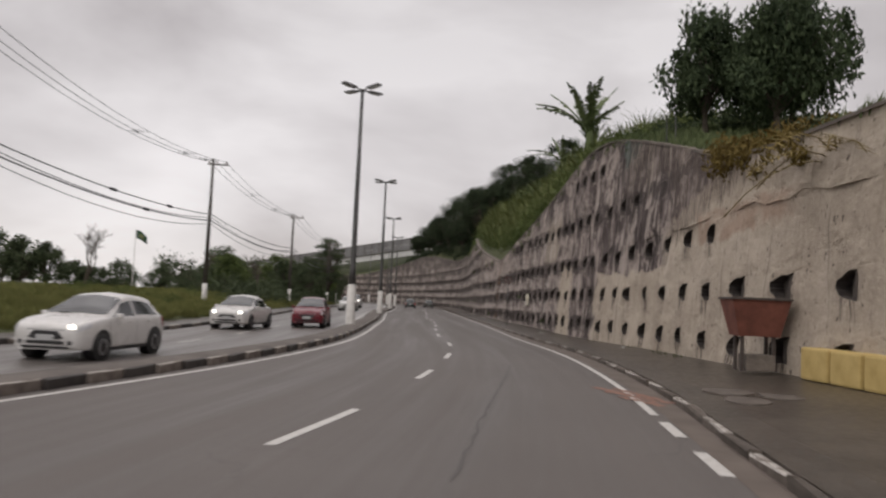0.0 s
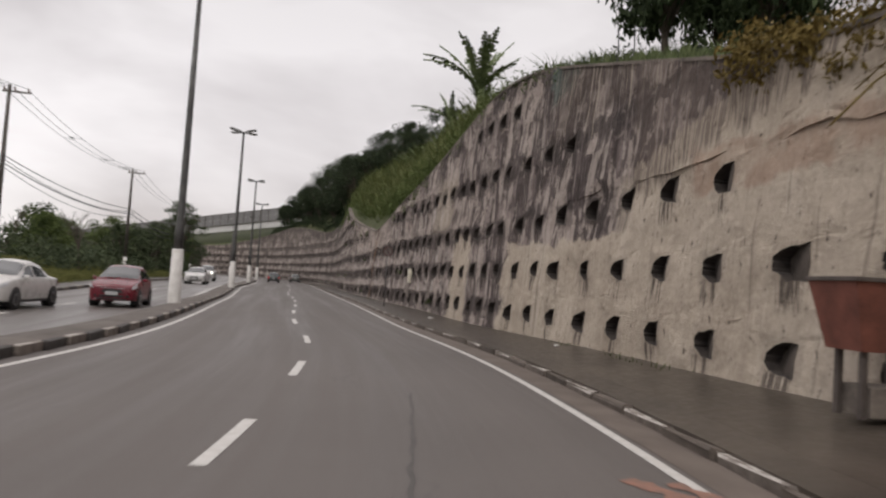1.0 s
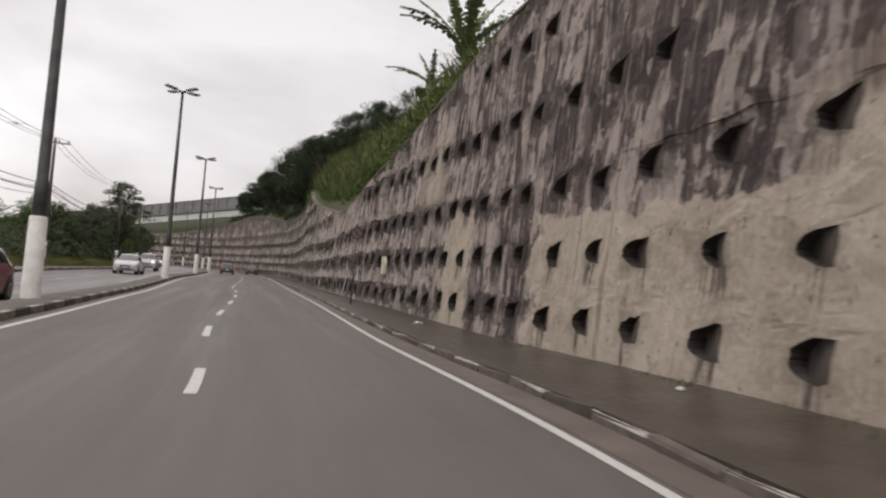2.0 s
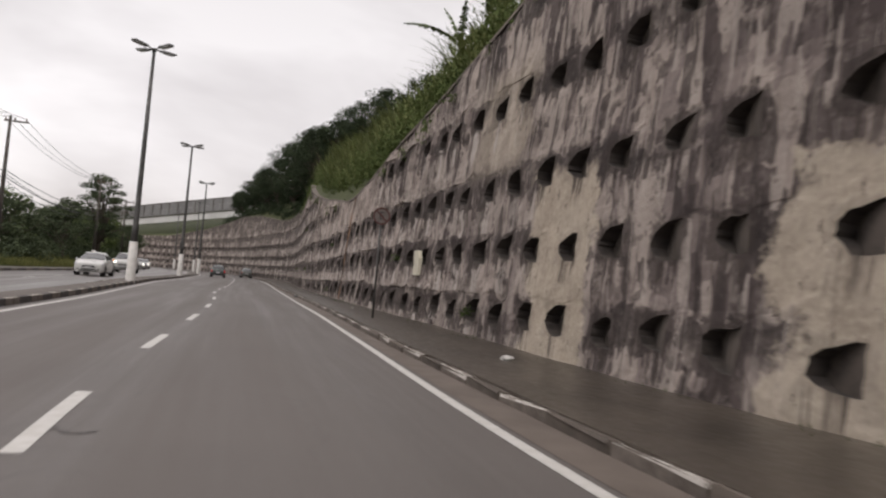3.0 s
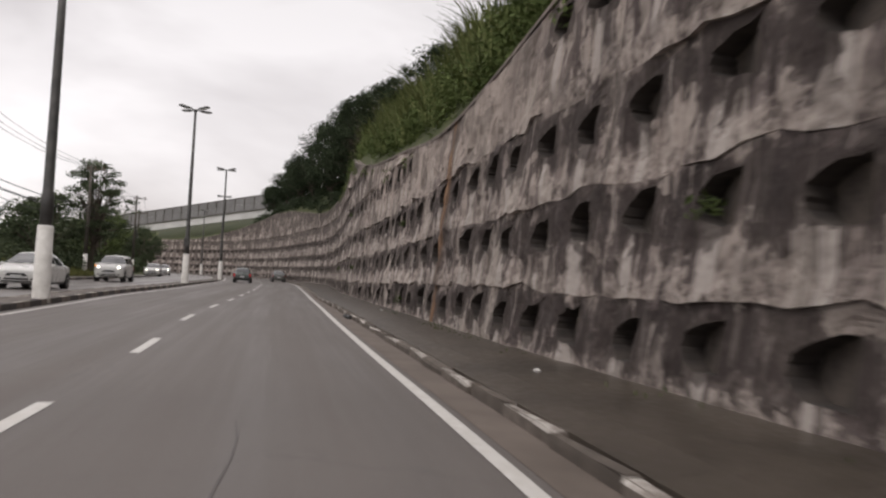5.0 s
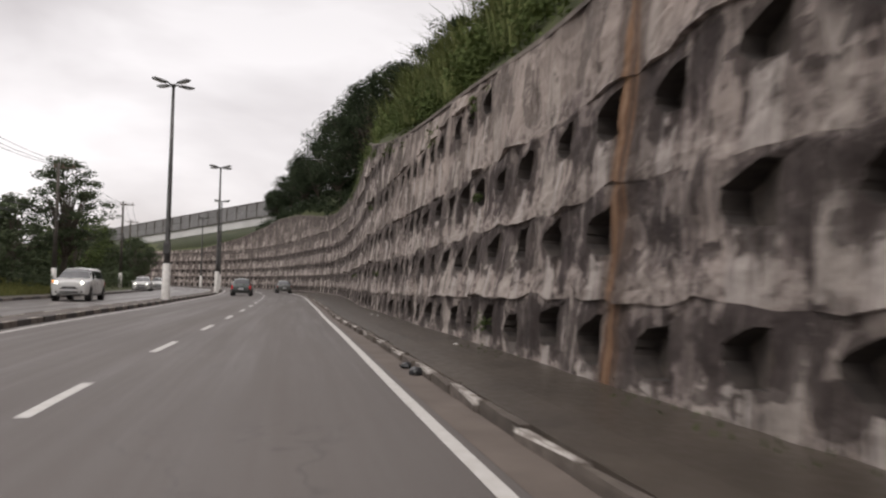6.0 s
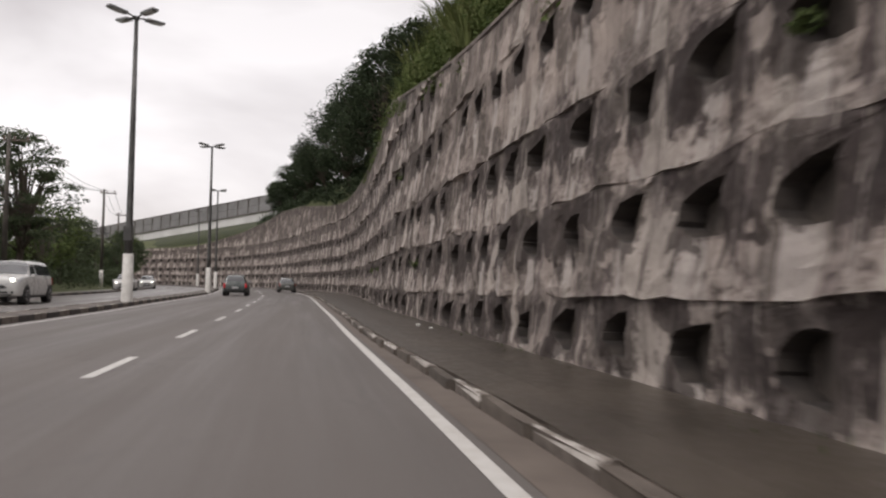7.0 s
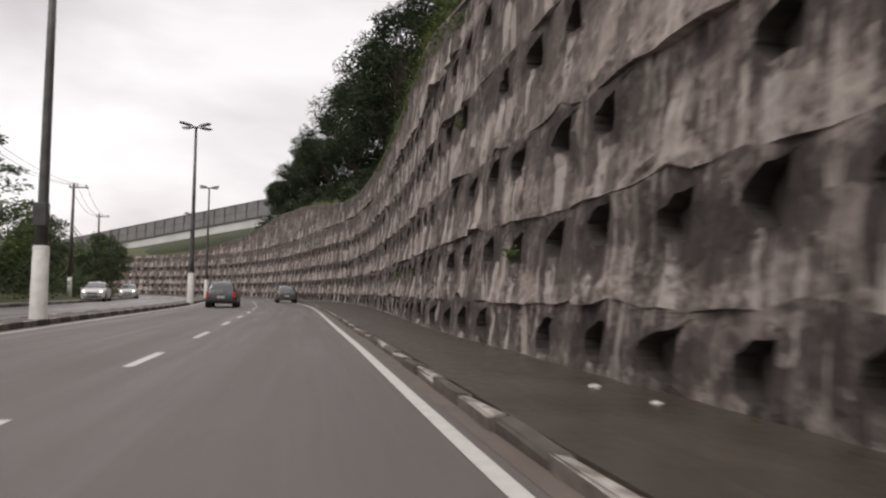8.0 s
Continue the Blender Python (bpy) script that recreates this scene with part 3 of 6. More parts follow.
ribbon("verge", S0, 210, 1.0, [(lambda s: MEDIAN(s) - 9.4, lambda s: OPP_Z(s) + 0.1), (lambda s: MEDIAN(s) - 12, lambda s: 0.35 + 0.2 * noise.noise((s * 0.1, 0, 0))), (lambda s: MEDIAN(s) - 16, lambda s: 1.0 + 0.4 * noise.noise((s * 0.1, 3, 0))), (lambda s: MEDIAN(s) - 24, lambda s: 0.7 + 0.4 * noise.noise((s * 0.1, 5, 0))), (lambda s: MEDIAN(s) - 40, -0.45)], M_GRASSY, "grassy bank beside the far pavement", "verge")

# painted lines
W = 0.062
ribbon("edge_line", 16.9, S1, 0.8, [(lambda s: EDGE(s) - W, 0.005), (lambda s: EDGE(s) + W, 0.005)], M_LINE, "worn white edge line on the asphalt", "road marking")
ribbon("edge_line", S0, S1, 0.8, [(lambda s: MEDIAN(s) - W, 0.005), (lambda s: MEDIAN(s) + W, 0.005)], M_LINE, "white edge line beside the median kerb", "road marking")
ribbon("edge_line", S0, S1, 0.8, [(lambda s: MEDIAN(s) - 1.95, lambda s: OPP_Z(s) + 0.005), (lambda s: MEDIAN(s) - 1.81, lambda s: OPP_Z(s) + 0.005)], M_LINE, "white edge line of the opposite carriageway", "road marking")


def dash_mark(s, length, off, z, w, label):
    ob = ribbon("lane_dash", s, s + length, 0.55, [(lambda q: off(q) - w, z), (lambda q: off(q) + w, z)], M_LINE, label, "road marking")
    tagged(ob, group="lane dashes")


DASH_AT = [13.1, 20.0, 25.3, 30.75, 36.8, 42.5, 48.2, 53.7, 59.5, 65.95, 71.8, 77.35, 82.9, 88.8, 94.5]
DASH_AT = [12.75 - 5.6 * k for k in range(10, 0, -1)] + DASH_AT + [94.5 + 5.65 * k for k in range(1, 28)]
for k_, s_ in enumerate(DASH_AT):
    dash_mark(s_, 2.6 if 13 < s_ < 13.5 else 1.9 if s_ < 35 else 2.15, DASH, 0.005, 0.065, "white lane dash on grey asphalt")
for k in range(0, 30):
    dash_mark(9.0 + 6.6 * k, 2.1, lambda s: MEDIAN(s) - 4.8, lambda s: OPP_Z(s) + 0.005, 0.06, "faded white lane dash on the opposite carriageway")
for s in (11.2, 13.2, 15.2):
    dash_mark(s, 1.1, lambda q: 0.0 + 0.02 * (17 - q), 0.005, 0.075, "short white edge dash at a pavement crossing")


# ---- retaining wall ----
ROWS = [curve_fn([(-60, z0), (33, z0), (55, z1), (67, z2), (78, z3), (90, z4), (400, z4)]) for z0, z1, z2, z3, z4 in ((0.75, 0.6, 0.62, 0.47, 0.38), (2.12, 2.0, 1.86, 1.77, 1.76), (3.65, 3.45, 3.2, 3.08, 3.25), (5.8, 5.4, 5.05, 4.95, 5.15), (8.0, 7.5, 7.0, 6.9, 7.0), (10.0, 9.5, 9.0, 8.8, 8.85))]


def row_z(k, s):
    return ROWS[k](s)


def spread(a, b, n):
    return [a + (b - a) * k / n for k in range(1, n + 1)]


HOLES = [28.3 - 2.0 * k for k in range(24, 0, -1)] + [28.3, 30.3, 32.3, 34.4, 36.1, 37.9, 39.7] + spread(39.7, 52.7, 9) + spread(52.7, 60.1, 5) + spread(60.1, 65.8, 4) + spread(65.8, 72.0, 4) + spread(72.0, 76.45, 3) + spread(76.45, 80.0, 2) + spread(80.0, 86.0, 4) + spread(86.0, 168.0, 48) + [168 + 2.4 * k for k in range(1, 62)]
BATTER = 0.075


def ledge(s, k=1):
    """How far the foot of course k juts out: broken and uneven, growing along the wall."""
    big = (0.06 + 0.03 * min(max((s - 60) / 25, 0), 1)) * min(max((s - 43) / 13, 0), 1)
    big += 0.075 * min(max((36 - s) / 3, 0), 1) if k == 3 else 0.0
    return max(0.0, big * (0.35 + 1.5 * noise.noise((s * 0.4, k * 7.3, 0)) + 1.7 * noise.noise((s * 1.3, k * 5.1, 0)) + 1.0 * noise.noise((s * 3.7, k * 3.3, 0))))


def wall_pos(s, z, out):
    """A place on the wall's face, out metres proud of it."""
    rough = 0.09 * noise.noise((s * 0.5, z * 0.5, 4)) + 0.05 * noise.noise((s * 1.7, z * 1.7, 9)) + (0.02 + 0.035 * min(max((s - 44) / 8, 0), 1)) * noise.noise((s * 3.4, z * 3.4, 2))
    return at(s, WALL_OFF(s) + BATTER * z - out + rough, z)


def band_edge(k, s):
    """The lower edge of course k: just above the holes of the course below."""
    wob = 0.06 * noise.noise((s * 0.25, k * 5.0, 1.0)) + 0.3 * max(0.0, noise.noise((s * 0.9, k * 3.0, 7.0))) + 0.06 * noise.noise((s * 3.1, k * 3.0, 4.0))
    if k == 0:
        return WALL_BASE(s) - 0.15
    return row_z(k - 1, s) + 0.42 + wob


wv, wf, wuv, wdr, wcr = [], [], [], [], []
POCKET = [(-0.32, -0.26), (-0.14, -0.265), (0.06, -0.25), (0.22, -0.17), (0.33, -0.09), (0.34, -0.04), (0.345, 0.0), (0.34, 0.04), (0.33, 0.09), (0.2, 0.175), (0.03, 0.235), (-0.15, 0.26), (-0.32, 0.275), (-0.32, 0.14), (-0.32, 0.0), (-0.32, -0.13)]
niches = []
N_RING = 16


def add_v(p, uv, dr=(9.0, 9.0), cr=(9.0, 9.0)):
    wcr.append(cr)
    wv.append(p)
    wuv.append(uv)
    wdr.append(dr)
    return len(wv) - 1


mids = [0.5 * (a + b) for a, b in zip(HOLES, HOLES[1:])]
for c in range(1, len(HOLES) - 1):
    sa, sb, sc = mids[c - 1], mids[c], HOLES[c]
    ta, tb = WALL_TOP(sa), WALL_TOP(sb)
    for k in range(6):
        za, zb = band_edge(k, sa), band_edge(k, sb)
        ua, ub = (band_edge(k + 1, sa), band_edge(k + 1, sb)) if k < 5 else (99, 99)
        ua, ub = min(ua, ta), min(ub, tb)
        if ua - za < 0.05 or ub - zb < 0.05:
            ua, ub = max(ua, za), max(ub, zb)
            if ua - za < 0.02 and ub - zb < 0.02:
                continue
        jit = random.Random(c * 7 + k)
        hz = row_z(k, sc) + jit.uniform(-0.06, 0.06)
        hs = sc + jit.uniform(-0.07, 0.07)
        hr = jit.uniform(0.9, 1.08)
        missing = k == 5 or k == 4 and not (38 < sc < 45 or 88 < sc < 120) or (k == 3 and sc < 32.8) or (k == 2 and sc < 25.5) or jit.random() < 0.03
        hole = (not missing) and hz + 0.29 < min(ua, ub)
        
        def outward(s, z):
            f0 = (s - sa) / (sb - sa)
            z0, z1 = band_edge(k, s), ua + (ub - ua) * f0
            v = min(max((z - z0) / max(z1 - z0, 0.05), 0), 1)
            return lo_at(s) * (1 - v) ** 2.2

        def lo_at(s):
            return ledge(s, k) * (0.35 if k == 0 else 1)

        ring_o = []
        for q in range(N_RING):
            side, f = divmod(q, 4)
            f /= 4
            s, v = ((sa + (sb - sa) * f, 0), (sb, f), (sb - (sb - sa) * f, 1), (sa, 1 - f))[side]
            fs = (s - sa) / (sb - sa)
            zl, zu = band_edge(k, s), (min(band_edge(k + 1, s), WALL_TOP(s)) if k < 5 else WALL_TOP(s))
            z = zl * (1 - v) + max(zu, zl + 0.01) * v
            ring_o.append((s, z))
        cz = hz if hole else 0.25 * (za + zb + ua + ub)
        cs = hs if hole else sc
        ring_i = []
        for q in range(N_RING):
            ang = math.atan2(ring_o[q][1] - cz, (ring_o[q][0] - cs) * (min(ua, ub) - min(za, zb)) / (sb - sa))
            if hole:
                px_, pz_ = POCKET[q]
                ring_i.append((cs + hr * px_ + jit.uniform(-0.025, 0.025), cz + hr * pz_ + jit.uniform(-0.03, 0.03)))
            else:
                ring_i.append((cs + 0.02 * math.cos(ang), cz + 0.02 * math.sin(ang)))
        rings = []
        for f in (0.0, 0.1, 0.24, 0.4, 0.58, 0.79, 1.0):
            ids = []
            for q in range(N_RING):
                s = ring_i[q][0] + (ring_o[q][0] - ring_i[q][0]) * f
                z = ring_i[q][1] + (ring_o[q][1] - ring_i[q][1]) * f
                ids.append(add_v(wall_pos(s, z, outward(s, z)), (s, z), (s - cs, z - cz) if hole else (9.0, 9.0), (z - band_edge(k, s), band_edge(k + 1, s) - z if k < 5 else WALL_TOP(s) - z)))
            rings.append(ids)
        for r0, r1 in zip(rings, rings[1:]):
            for q in range(N_RING):
                p = (q + 1) % N_RING
                wf.append((r0[q], r1[q], r1[p], r0[p]))
        if hole:
            niches.append((hs, hz, hr, [wv[i].copy() for i in rings[0]], [wuv[i] for i in rings[0]], k))
        else:
            wf.append(tuple(rings[0]))
        # underside of the course above
        if k < 5 and min(ua, ub) < min(ta, tb) - 0.05 and (sb > 43 or k == 2):
            for q in range(4):
                s0_, s1_ = sa + (sb - sa) * q / 4, sa + (sb - sa) * (q + 1) / 4
                quad = []
                for s, o in ((s0_, 0.0), (s1_, 0.0), (s1_, 1.0), (s0_, 1.0)):
                    f = (s - sa) / (sb - sa)
                    z = min(band_edge(k + 1, s), WALL_TOP(s))
                    quad.append(add_v(wall_pos(s, z, ledge(s, k + 1) * o), (s, z), (9.0, 9.0), (0.0, 0.0)))
                wf.append(tuple(quad))
wall = mesh_object("wall_retaining", wv, wf, M_WALL, uvs=wuv, smooth=False)
li = np.zeros(len(wall.data.loops), dtype=np.int32)
wall.data.loops.foreach_get("vertex_index", li)
for layer, rows_ in (("Drip", wdr), ("Course", wcr)):
    wall.data.uv_layers.new(name=layer).data.foreach_set("uv", np.array(rows_, dtype=np.float32)[li].ravel())
bm = bmesh.new()
bm.from_mesh(wall.data)
bmesh.ops.remove_doubles(bm, verts=bm.verts, dist=0.002)
bm.to_mesh(wall.data)
bm.free()
tagged(wall, "tall stained concrete retaining wall with rows of hexagonal drain niches", "retaining wall", kind="structure")
# coping and back of the wall
ribbon("wall_coping", 0, S1 - 2, 0.8, [(lambda s: WALL_OFF(s) + BATTER * WALL_TOP(s) - 0.04, lambda s: WALL_TOP(s) - 0.05), (lambda s: WALL_OFF(s) + BATTER * WALL_TOP(s) - 0.04, lambda s: WALL_TOP(s) + 0.03), (lambda s: WALL_OFF(s) + BATTER * WALL_TOP(s) + 0.4, lambda s: WALL_TOP(s) + 0.03), (lambda s: WALL_OFF(s) + BATTER * WALL_TOP(s) + 0.4, lambda s: WALL_TOP(s) - 1.0)], M_COPING, "rough concrete coping along the top of the retaining wall", "wall")


# ---- hill behind the wall ----
HILL_UP = curve_fn([(-60, 0.12), (30, 0.12), (40, 0.25), (48, 0.7), (57, 1.1), (65, 1.35), (75, 1.2), (90, 0.95), (120, 0.95), (150, 0.95), (175, 0.6), (200, 0.35), (400, 0.3)])
HILL_REACH = curve_fn([(-60, 6), (40, 6), (52, 7), (70, 9), (95, 9), (120, 12), (140, 15), (165, 14), (200, 9), (400, 8)])


def hill_z(s, d):
    r = HILL_REACH(s)
    z = WALL_TOP(s) - 0.1 + HILL_UP(s) * r * (1 - math.exp(-d / r)) * 1.25
    return z + min(d, 3) * 0.15 * noise.noise((s * 0.12, d * 0.15, 3))


def hill_at(s, d):
    return at(s, WALL_OFF(s) + BATTER * WALL_TOP(s) + 0.35 + d, hill_z(s, d))


hs_, hd_ = np.arange(-50, S1 - 4, 2.0), [0, 0.7, 1.5, 2.5, 4, 6, 8.5, 12, 16, 22, 30, 45, 70]
hv = [hill_at(s, d) for s in hs_ for d in hd_]
hf = [(i * len(hd_) + j, (i + 1) * len(hd_) + j, (i + 1) * len(hd_) + j + 1, i * len(hd_) + j + 1) for i in range(len(hs_) - 1) for j in range(len(hd_) - 1)]
tagged(mesh_object("hillside", hv, hf, M_GRASSY, smooth=True), "steep overgrown hillside above the retaining wall", "hill", kind="structure")


# ---- street furniture ----
def lamp_post(s, off, height=11.6, box=False):
    """Median street lamp: white-painted concrete foot, dark tapered pole, four flat luminaires."""
    b = at(s, off, 0.13)
    e = empty("street_lamp", pose(*b, 0, 0, heading(s)), "dark steel street lamp with four flat heads and white foot", "street lamp", "street lamps on the median")
    part("foot", tube_bm([(0, 0, -0.1), (0, 0, 0.05), (0, 0, 1.9), (0, 0, 1.94)], [0.24, 0.22, 0.2, 0.17], 14), M_WHITE, e, "chipped white-painted concrete foot", True)
    part("pole", tube_bm([(0, 0, 1.9), (0, 0, 2.7), (0, 0, 2.8), (0, 0, height * 0.6), (0, 0, height)], [0.16, 0.155, 0.135, 0.11, 0.075], 12), M_STEEL, e, "", True)
    part("collar", tube_bm([(0, 0, height - 0.12), (0, 0, height + 0.02)], [0.11, 0.11], 10), M_STEEL, e)
    for a in range(4):
        q = radians(45 + 90 * a)
        dx, dy = math.cos(q), math.sin(q)
        arm = part("arm", tube_bm([(0, 0, height - 0.06), (0.3 * dx, 0.3 * dy, height + 0.02), (0.45 * dx, 0.45 * dy, height + 0.03)], 0.035, 7), M_STEEL, e)
        head = part("lamp_head", box_bm((0.82, 0.32, 0.11), (0.85 * dx, 0.85 * dy, height + 0.05), 0.04, (0, -4, math.degrees(q))), M_LAMP, e, "flat grey lamp housing")
        part("lens", box_bm((0.5, 0.24, 0.02), (0.92 * dx, 0.92 * dy, height - 0.015), 0, (0, -4, math.degrees(q))), M_LENS, head)
    if box:
        part("control_box", box_bm((0.34, 0.3, 0.62), (0.0, -0.12, 2.75), 0.03), M_STEEL, e, "dark metal control box strapped to the pole")
    return e


M_LAMP = plain("lamp_housing_grey", (0.14, 0.14, 0.14), (0.24, 0.24, 0.24), 0.5, 4.0)
M_LENS = plain("lamp_lens", (0.4, 0.4, 0.38), (0.55, 0.55, 0.52), 0.2, 4.0, bumps=0)
for s_, o_, bx in ((42.1, -7.6, False), (70.4, -7.36, False), (100.0, -7.6, True), (129.3, -7.35, False), (159.5, -7.75, False), (189, -7.75, False), (11.5, -9.6, False)):
    lamp_post(s_, o_, 11.6, bx)

M_INSUL = plain("brown_porcelain", (0.12, 0.07, 0.05), (0.2, 0.12, 0.09), 0.3, 6.0)
M_BEAM = plain("weathered_timber", (0.09, 0.075, 0.06), (0.17, 0.145, 0.12), 0.9, 4.0)


def utility_pole(p, height, turn, white=1.9):
    """Concrete utility pole with a crossarm, insulators and cable brackets."""
    e = empty("utility_pole", pose(*p, 0, 0, turn), "dark weathered concrete utility pole with whitewashed foot and crossarm", "utility pole", "utility poles")
    part("shaft", tube_bm([(0, 0, white), (0, 0, height)], [0.16, 0.09], 10), M_POLE, e, "", True)
    part("foot", tube_bm([(0, 0, -0.3), (0, 0, white)], [0.19, 0.175], 12), M_WHITE, e, "whitewashed foot", True)
    arm = part("crossarm", box_bm((1.5, 0.1, 0.1), (0.35, 0.12, height - 0.35), 0.01), M_BEAM, e)
    for x in (-0.3, 0.25, 0.95):
        part("insulator", tube_bm([(x, 0.12, height - 0.3), (x, 0.12, height - 0.22), (x, 0.12, height - 0.18), (x, 0.12, height - 0.1)], [0.03, 0.055, 0.04, 0.05], 8), M_INSUL, arm)
    for k in range(4):
        part("bracket", box_bm((0.06, 0.3, 0.04), (0.0, 0.12, height * 0.62 - 0.22 * k), 0.005), M_STEEL, e)
    return e


UP = [((-14.8, 31.0, 0.3), 10.75), ((-14.6, 58.5, 0.35), 10.65), ((-14.4, 85.3, 0.35), 9.8), ((-15.1, 114.0, 0.3), 9.1), ((-18.2, 142.6, 0.3), 9.4), ((-23.8, 168.0, 0.3), 9.4)]
for p_, h_ in UP:
    utility_pole(p_, h_, 2, 1.6)


def cable(a, b, sag, r=0.016, name="cable", label="black overhead cable sagging between poles"):
    a, b = Vector(a), Vector(b)
    pts = [a.lerp(b, t) - Vector((0, 0, sag * 4 * t * (1 - t))) for t in np.linspace(0, 1, 15)]
    ob = part(name, tube_bm(pts, r, 5), M_CABLE, None)
    tagged(ob, label, "cable", "overhead cables")
    return ob


for (pa, ha), (pb, hb) in zip(UP, UP[1:]):
    near = pa[1] < 40
    for x, dz in ((-0.3, -0.16), (0.25, -0.16), (0.95, -0.16)):
        cable((pa[0] + x, pa[1], pa[2] + ha + dz), (pb[0] + x, pb[1], pb[2] + hb + dz), 0.9 if near else 0.8)
    for k, (dz, sag, r) in enumerate(((0.0, 0.5, 0.03), (-0.22, 0.75, 0.022), (-0.44, 0.6, 0.035), (-0.66, 0.9, 0.02))):
        cable((pa[0] + 0.1, pa[1] + 0.1, pa[2] + ha * 0.62 + dz), (pb[0] + 0.1, pb[1] + 0.1, pb[2] + hb * 0.62 + dz), sag, r, label="thick black telephone cable bundle between poles")


def on_span(i, f, x, low, sag):
    """A place on the cables of span i: low cables hang at 0.62 of the poles' height."""
    (pa, ha), (pb, hb) = UP[i], UP[i + 1]
    share = 0.62 if low else 1.0
    a = Vector((pa[0] + x, pa[1], pa[2] + ha * share - (0.0 if low else 0.16)))
    b = Vector((pb[0] + x, pb[1], pb[2] + hb * share - (0.0 if low else 0.16)))
    return a.lerp(b, f) - Vector((0, 0, sag * 4 * f * (1 - f)))


# spacers that hold the three upper cables apart, and splice sleeves on the lower ones
for i_, f_, g_ in ((0, 0.52, 0.9), (0, 0.78, 0.9), (0, 0.92, 0.9), (1, 0.36, 0.8), (1, 0.66, 0.8), (1, 0.88, 0.8)):
    q_ = on_span(i_, f_, 0.25, False, g_)
    e_ = empty("cable_spacer", pose(*q_), "small dark plastic spacer clamped between overhead cables", "cable spacer", "cable spacers")
    for a_ in (45, -45):
        part("arm", box_bm((0.36, 0.03, 0.035), (0, 0, 0), 0.008, (0, a_, 0)), M_CABLE, e_)
    for x_, z_ in ((-0.55, 0.0), (0.7, 0.0)):
        part("tie", tube_bm([(0, 0, 0), (x_, 0, z_)], 0.012, 5), M_CABLE, e_)
for i_, f_, k_ in ((0, 0.45, 0), (0, 0.72, 0), (0, 0.6, 2)):
    q_ = on_span(i_, f_, 0.1, True, (0.5, 0.75, 0.6)[k_]) + Vector((0, 0.1, -0.22 * k_))
    tagged(part("splice_sleeve", tube_bm([q_ + Vector((0, d_, 0)) for d_ in (-0.45, -0.3, 0.3, 0.45)], [0.03, 0.085, 0.085, 0.03], 9), M_CABLE, None, "", True), "thick black splice sleeve on a telephone cable", "cable sleeve", "splice sleeves")

# round parking sign on a thin post
M_RED = plain("faded_sign_red", (0.055, 0.022, 0.02), (0.1, 0.033, 0.028), 0.5, 9.0)
M_SIGN = plain("dirty_sign_white", (0.11, 0.092, 0.085), (0.18, 0.155, 0.145), 0.5, 9.0)
M_INK = plain("sign_black", (0.015, 0.015, 0.015), (0.04, 0.04, 0.04), 0.5, 9.0)
sg = empty("parking_sign", pose(6.7, 51.8, 0.1, 0, 0, heading(51)), "round no-parking sign, dirty and faded, on a thin grey post", "traffic sign")
part("post", tube_bm([(0, 0, -0.1), (0, 0, 3.05)], 0.03, 8), M_STEEL, sg, "", True)
disc = part("sign_plate", tube_bm([(0, -0.035, 2.84), (0, -0.05, 2.84)], 0.24, 28), M_SIGN, sg)
rim = bmesh.new()
for k in range(32):
    a0, a1 = 2 * math.pi * k / 32, 2 * math.pi * (k + 1) / 32
    rim.faces.new([rim.verts.new((r * math.cos(a), -0.054, 2.84 + r * math.sin(a))) for r, a in ((0.195, a0), (0.24, a0), (0.24, a1), (0.195, a1))])
part("red_ring", rim, M_RED, disc)
part("slash", box_bm((0.4, 0.004, 0.04), (0, -0.06, 2.84), 0, (0, 45, 0)), M_RED, disc)
txt = bpy.data.curves.new("letter", "FONT")
txt.body, txt.size, txt.align_x, txt.align_y, txt.extrude = "E", 0.3, "CENTER", "CENTER", 0.002
tob = bpy.data.objects.new("letter_tmp", txt)
scene.collection.objects.link(tob)
bpy.context.view_layer.update()
tme = bpy.data.meshes.new_from_object(tob.evaluated_get(bpy.context.evaluated_depsgraph_get()))
bpy.data.objects.remove(tob)
tme.materials.clear()
tme.materials.append(M_INK)
let = new("letter", tme)
let.parent = disc
let.matrix_local = pose(0, -0.057, 2.84, 90, 0, 0)

# two thin steel stakes on the wall top
for s_ in (31.9, 32.9):
    q_ = hill_at(s_, 0.1)
    tagged(part("steel_stake", tube_bm([q_ - Vector((0, 0, 0.15)), q_ + Vector((0.01, 0, 0.55)), q_ + Vector((0.0, 0.02, 1.15))], [0.022, 0.02, 0.018], 7), M_STEEL), "thin grey steel stake standing on the top of the wall", "stake", "stakes on the wall")

# cream metal cover fixed to the wall
M_CREAM = plain("cream_painted_steel", (0.5, 0.46, 0.36), (0.62, 0.58, 0.47), 0.5, 5.0)
pq = wall_pos(53.05, 1.78, ledge(53.05) * 0.6 + 0.04)
pl = empty("meter_cover", pose(*pq, 0, 0, heading(53.3) - 90), "cream painted metal cover with clipped corner on the retaining wall", "cover")
cb = bmesh.new()
out = [(-0.3, -0.36), (0.32, -0.36), (0.32, 0.14), (0.15, 0.37), (-0.3, 0.37)]
f_ = cb.faces.new([cb.verts.new((x, -0.03, z)) for x, z in out])
r_ = bmesh.ops.extrude_face_region(cb, geom=[f_])
bmesh.ops.translate(cb, vec=(0, 0.12, 0), verts=[g for g in r_["geom"] if isinstance(g, bmesh.types.BMVert)])
part("panel", cb, M_CREAM, pl)
for z in (-0.06, 0.04):
    part("latch", box_bm((0.03, 0.02, 0.07), (-0.25, -0.04, z), 0.004), M_INK, pl)

